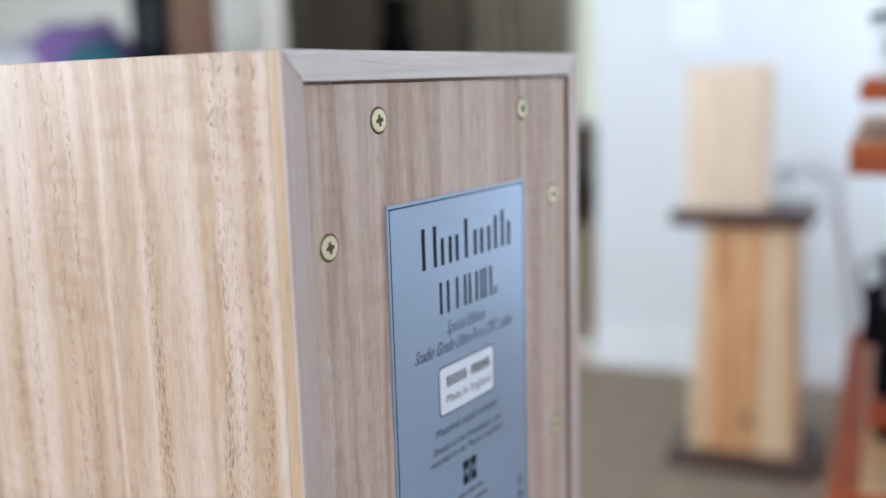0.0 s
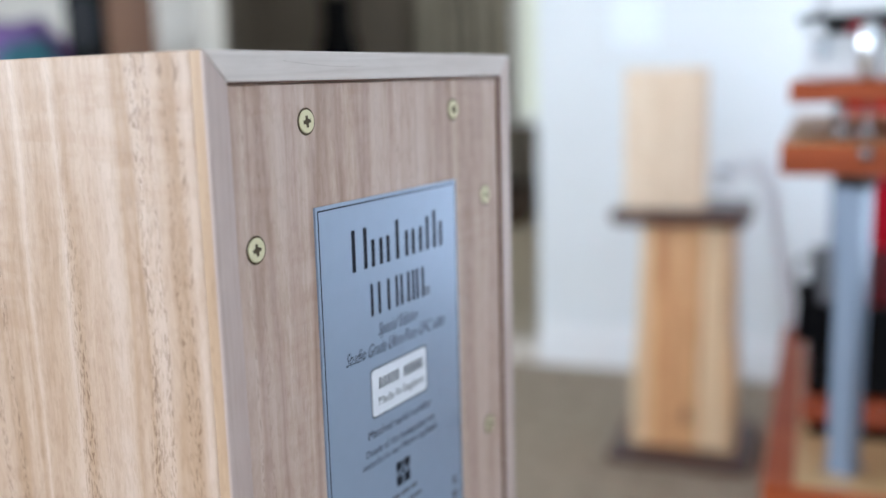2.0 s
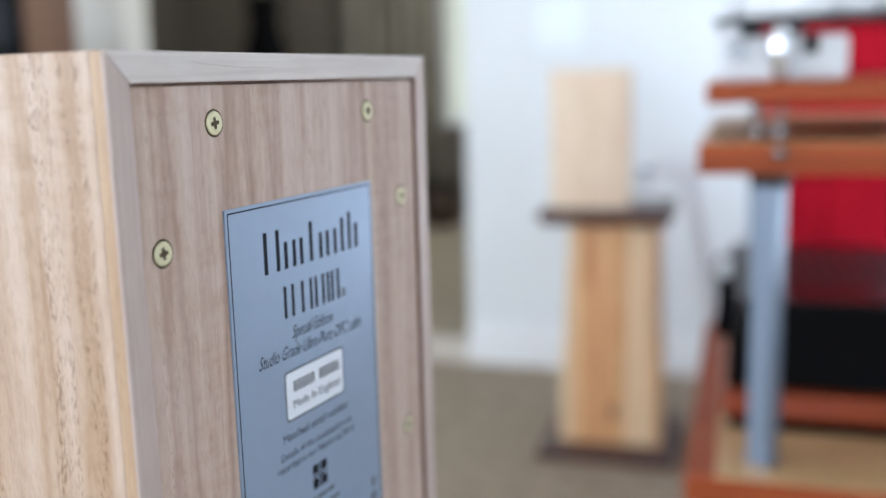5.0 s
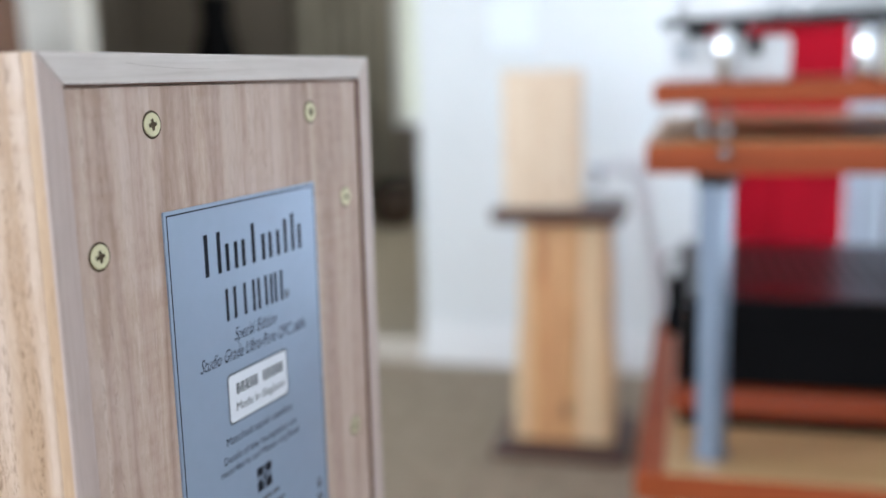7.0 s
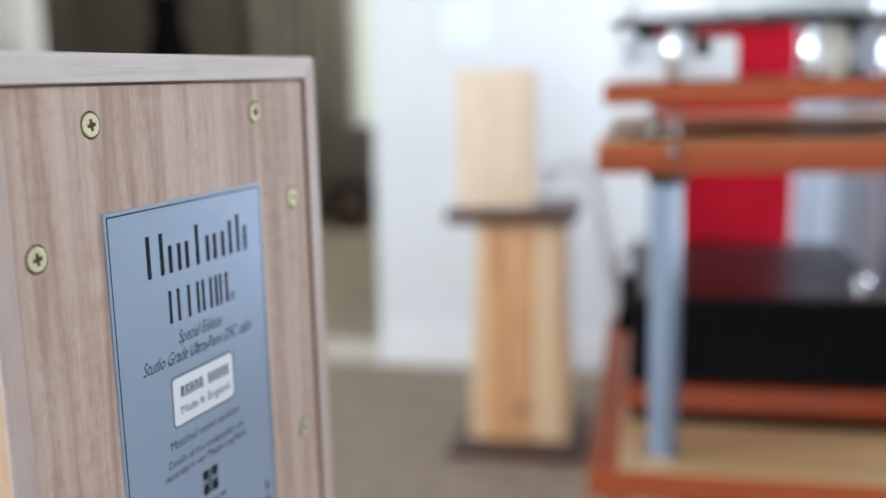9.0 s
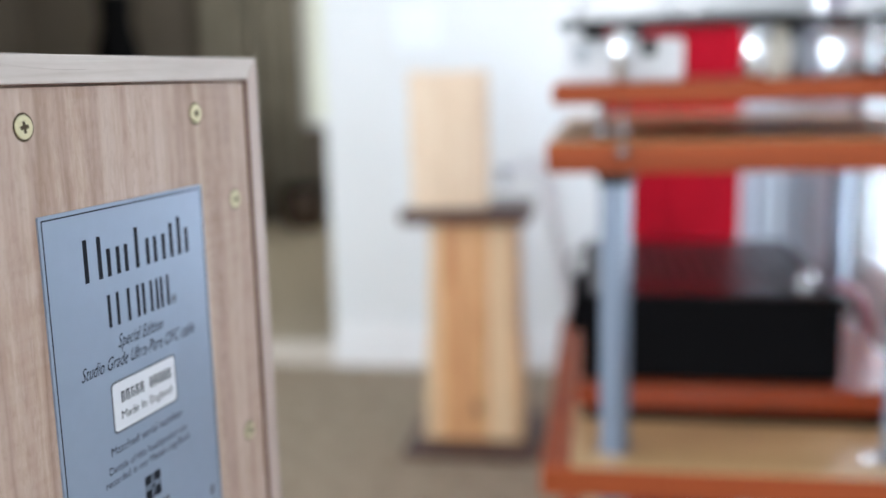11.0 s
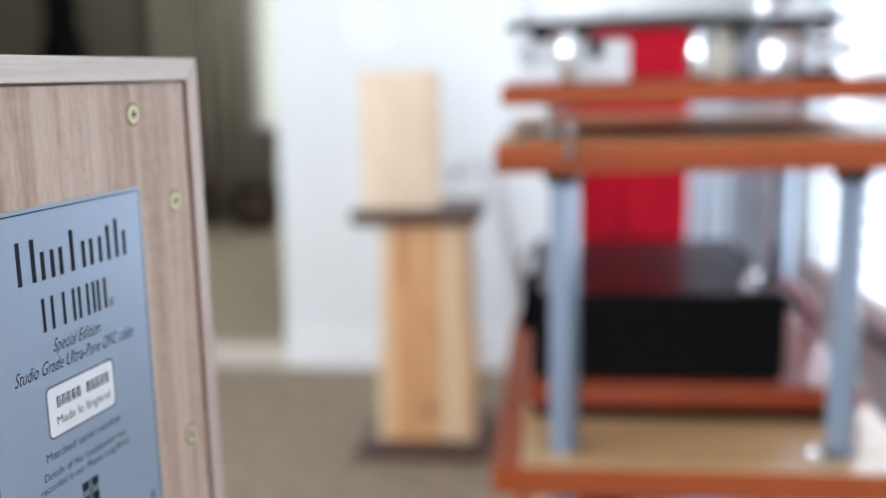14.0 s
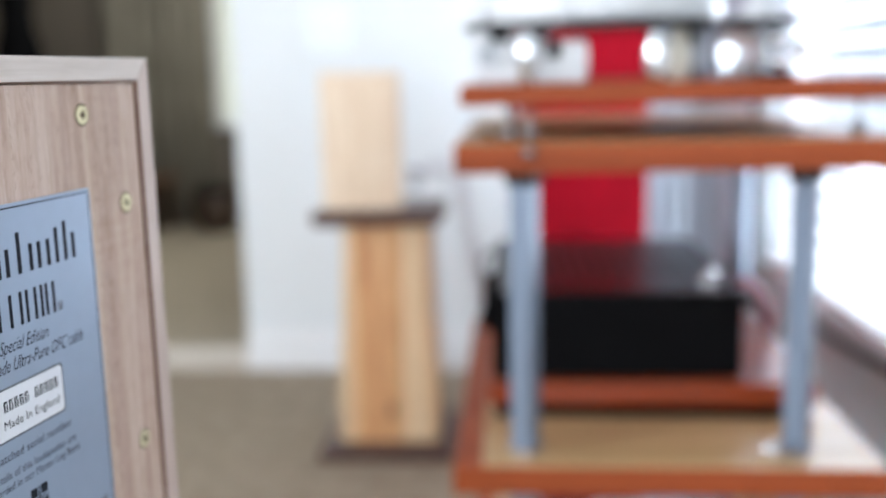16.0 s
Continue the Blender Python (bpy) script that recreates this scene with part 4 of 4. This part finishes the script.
part("motor_housing", lathe([(0, 0.8685), (0.016, 0.8685), (0.022, 0.874), (0.027, 0.886), (0.0285, 0.900), (0.027, 0.912), (0.021, 0.922), (0.012, 0.926), (0, 0.926)], 36, pose(0.276, 1.13, 0)), CLEAR, tt, "rounded milky acrylic housing", True)
for px, z in ((0.314, 0.913), (0.318, 0.888), (0.338, 0.901)):
    part("chrome_ball", lathe([(0.011 * math.sin(math.pi * k / 12), z - 0.011 * math.cos(math.pi * k / 12)) for k in range(13)], 24, pose(px, 1.12, 0)), CHROME, tt, "polished chrome ball of the support", True)
part("support_rod", lathe([(0, 0.8685), (0.004, 0.8685), (0.004, 0.926), (0, 0.926)], 16, pose(0.317, 1.128, 0)), BRUSHED, tt)
part("support_base", box(0.296, 0.336, 1.115, 1.16, 0.8685, 0.876, 0.002), BLACK_STEEL, tt)
# white balls added in place of glints, the brightness put into their colour
for px, z in ((-0.0105, 0.9165), (-0.0105, 0.9437), (0.081, 0.9437), (0.119, 0.9437)):
    part("ball", lathe([(0.0095 * math.sin(math.pi * k / 12), z - 0.0095 * math.cos(math.pi * k / 12)) for k in range(13)], 24, pose(px, 1.0755 if z < 0.92 else 1.086, 0)), WHITE_GLOSS, tt, "white ball standing in for a bright chrome glint", True)
part("spacer", box(-0.005, 0.02, 1.12, 1.2, 0.915, 0.926, 0.002), BLACK_STEEL, tt)
part("tower_base", box(0.205, 0.245, 1.175, 1.215, 0.8685, 0.884, 0.003), WHITE_GLOSS, tt)
b = box(-0.03, 0.335, 1.075, 1.335, 0.926, 0.934, 0.003)
part("deck", b, BLACK_GLOSS, tt, "thin glossy black deck")
part("platter", lathe([(0, 0.940), (0.148, 0.940), (0.150, 0.943), (0.150, 0.968), (0.148, 0.971), (0, 0.971)], 64, pose(0.135, 1.285, 0)), ACRYLIC, tt, "frosted white platter", True)
part("bearing", lathe([(0, 0.934), (0.03, 0.934), (0.03, 0.940), (0, 0.940)], 24, pose(0.135, 1.285, 0)), CHROME, tt)
part("arm_base", lathe([(0, 0.934), (0.026, 0.934), (0.026, 0.945), (0.016, 0.95), (0.016, 0.99), (0, 0.99)], 28, pose(0.302, 1.14, 0)), WHITE_GLOSS, tt, "white arm pillar", True)
part("tonearm", tube([(0.302, 1.12, 0.985), (0.298, 1.22, 0.985), (0.27, 1.32, 0.984), (0.235, 1.38, 0.981)], 0.005), CHROME, tt, "chrome tonearm tube", True)
part("counterweight", lathe([(0, 0), (0.017, 0), (0.017, 0.025), (0, 0.025)], 24, pose(0.302, 1.12, 0.985, 90, 0, 0)), SILVER, tt)

# silver component on the lowest shelf
cd = thing("disc_player", ROOM, "silver disc player standing on the lowest rack shelf", "disc player")
part("chassis", box(0.06, 0.37, 1.14, 1.55, 0.112, 0.205, 0.004), SILVER, cd)
part("lid_ridge", box(0.14, 0.29, 1.2, 1.45, 0.205, 0.214, 0.003), WHITE_GLOSS, cd)
for px in (0.09, 0.34):
    for py in (1.18, 1.51):
        part("foot", lathe([(0, 0.1), (0.016, 0.1), (0.016, 0.112), (0, 0.112)], 20, pose(px, py, 0)), BLACK_RUBBER, cd)

# small square panel on the wall
wp = thing("wall_panel", ROOM, "small square pale blue-white panel on the white wall", "wall panel")
part("housing", box(-0.580, -0.444, 2.8545, 2.86, 0.958, 1.094, 0.002), PANEL_WHITE, wp)
part("face_plate", box(-0.574, -0.450, 2.8505, 2.8545, 0.964, 1.088, 0.0018), PANEL_WHITE, wp)
for k in range(2):
    part("raised_tile", box(-0.562 + k * 0.052, -0.514 + k * 0.052, 2.8490, 2.8505, 0.988, 1.064, 0.0006), PANEL_WHITE, wp)

# red cabinet behind the rack
rc = thing("storage_cabinet", ROOM, "tall red fabric-covered cabinet standing behind the rack", "cabinet")
part("body", box(0.030, 0.298, 2.02, 2.32, 0.05, 1.16, 0.008), RED, rc)
part("door", box(0.034, 0.1625, 2.006, 2.02, 0.06, 1.15, 0.003), RED, rc)
part("door", box(0.1655, 0.294, 2.006, 2.02, 0.06, 1.15, 0.003), RED, rc)
part("plinth", box(0.04, 0.285, 2.03, 2.31, 0.0, 0.05), BLACK_STEEL, rc)

# ---- things far to the other side and in the hall ----
CONE = plain("dark_grey_cone", (0.016, 0.018, 0.022), 0.7, gloss=0.2)
tw = thing("floor_loudspeaker", ROOM @ pose(-1.897, 2.302, 0, 0, 0, -16), "tall floor loudspeaker with black front and brown wooden sides", "loudspeaker")
part("cabinet", box(-0.09, 0.09, -0.075, 0.09, 0.03, 1.32, 0.006), BROWN_WOOD, tw, "brown wooden cabinet")
part("front_baffle", box(-0.09, 0.09, -0.088, -0.075, 0.035, 1.315, 0.004), BLACK_STEEL, tw, "black front baffle")
for z, r in ((1.06, 0.066), (0.88, 0.066), (1.21, 0.024)):
    part("driver", lathe([(0, 0.004), (r * 0.3, 0.008), (r * 0.34, 0.002), (r * 0.82, 0.006), (r, 0.008), (r * 1.12, 0.005), (r * 1.14, 0)], 36, pose(0, -0.088, z, 90, 0, 0)), CONE, tw, "grey driver cone", True)
part("plinth", box(-0.11, 0.11, -0.11, 0.11, 0.0, 0.03, 0.004), BLACK_STEEL, tw)

lc = thing("low_cabinet", ROOM, "white low cabinet with folded blankets on it", "cabinet")
part("body", box(-2.75, -2.06, 2.05, 2.5, 0.06, 0.80, 0.004), WHITE_GLOSS, lc)
part("top", box(-2.77, -2.04, 2.03, 2.52, 0.80, 0.825, 0.004), TRIM, lc)
part("plinth", box(-2.72, -2.09, 2.08, 2.47, 0.0, 0.06), BLACK_STEEL, lc)
for a, b2 in ((-2.745, -2.408), (-2.402, -2.065)):
    d = part("door", box(a, b2, 2.034, 2.05, 0.07, 0.79, 0.003), WHITE_GLOSS, lc)
    part("handle", box((a + b2) / 2 - 0.05, (a + b2) / 2 + 0.05, 2.022, 2.034, 0.72, 0.73, 0.003), CHROME, d)


def blanket(cx, cy, cz, sx, sy, sz, mat, label, seed):
    ob = thing("blanket", ROOM, label, "blanket", "heap of blankets")
    part("fabric", lump(cx, cy, cz, sx, sy, sz, 0.3, 7.0, seed), mat, ob, "", True)


blanket(-2.24, 2.28, 0.953, 0.17, 0.17, 0.125, PURPLE, "crumpled purple wool blanket heaped on a low cabinet", 1.0)
blanket(-2.10, 2.20, 0.918, 0.085, 0.10, 0.10, TEAL, "crumpled teal wool blanket beside the purple one", 4.0)
blanket(-2.33, 2.13, 0.905, 0.12, 0.09, 0.085, WHITE_WOOL, "crumpled white wool blanket in front of the heap", 8.0)
blanket(-2.55, 2.24, 0.94, 0.15, 0.16, 0.12, WHITE_WOOL, "crumpled white wool blanket at the cabinet's end", 12.0)

cu = thing("hall_curtain", ROOM, "olive grey curtain hanging beside the hall window", "curtain")
part("fabric", folds(-2.28, -1.665, 5.41, 0.09, 2.3, 0.035, 6, seed=2.0), CURTAIN_GREY, cu, "", True)
part("curtain_pole", lathe([(0, -0.62), (0.012, -0.62), (0.012, 0.62), (0, 0.62)], 16, pose(-1.66, 5.41, 2.315, 0, 90, 0)), DARK_WOOD, cu)

bk = thing("basket", ROOM @ pose(-1.60, 5.16, 0.066), "small dark woven basket standing on the hall carpet", "basket")
part("body", lathe([(0, 0.0), (0.085, 0.0), (0.10, 0.02), (0.115, 0.12), (0.11, 0.22), (0.10, 0.22), (0.104, 0.12), (0.09, 0.03), (0, 0.03)], 32), DARK_WOOD, bk, "", True)
part("rim", lathe([(0.098, 0.214), (0.108, 0.208), (0.117, 0.214), (0.117, 0.226), (0.108, 0.232), (0.098, 0.226), (0.098, 0.214)], 32), BLACK_STEEL, bk, "dark rolled rim", True)

lb = thing("low_bench", ROOM, "low dark brown wooden bench before the hall curtain", "bench")
part("seat", box(-2.62, -1.86, 4.98, 5.30, 0.33, 0.365, 0.005), BROWN_WOOD, lb, "brown wooden seat board")
part("apron", box(-2.58, -1.90, 5.005, 5.025, 0.25, 0.33, 0.003), DARK_WOOD, lb)
for px in (-2.57, -1.91):
    for py in (5.02, 5.26):
        part("leg", box(px - 0.022, px + 0.022, py - 0.022, py + 0.022, 0.066, 0.33, 0.003), DARK_WOOD, lb)

ch = thing("chest_of_drawers", ROOM, "dark wooden chest of drawers in the hall", "chest")
part("body", box(-2.95, -2.1, 4.56, 4.96, 0.10, 0.86, 0.004), DARK_WOOD, ch)
part("top", box(-2.97, -2.08, 4.54, 4.97, 0.86, 0.885, 0.004), DARK_WOOD, ch)
for k in range(3):
    d = part("drawer", box(-2.94, -2.11, 4.546, 4.56, 0.115 + k * 0.25, 0.355 + k * 0.25, 0.003), DARK_WOOD, ch)
    for px in (-2.75, -2.35):
        part("knob", lathe([(0, 0), (0.008, 0), (0.014, 0.016), (0.010, 0.022), (0, 0.022)], 16, pose(px, 4.546, 0.235 + k * 0.25, 90, 0, 0)), BLACK_STEEL, d)
for px in (-2.9, -2.15):
    for py in (4.6, 4.92):
        part("leg", box(px - 0.02, px + 0.02, py - 0.02, py + 0.02, 0.066, 0.10, 0.002), DARK_WOOD, ch)

vs = thing("vase", ROOM, "tall black ceramic vase on the dark chest", "vase")
part("body", lathe([(0, 0.885), (0.07, 0.885), (0.10, 0.93), (0.115, 1.0), (0.105, 1.08), (0.085, 1.14), (0.078, 1.20), (0.082, 1.27), (0.092, 1.33), (0.086, 1.33), (0.072, 1.26), (0.068, 1.19), (0, 1.10)], 36, pose(-2.416, 4.74, 0)), BLACK_STEEL, vs, "", True)
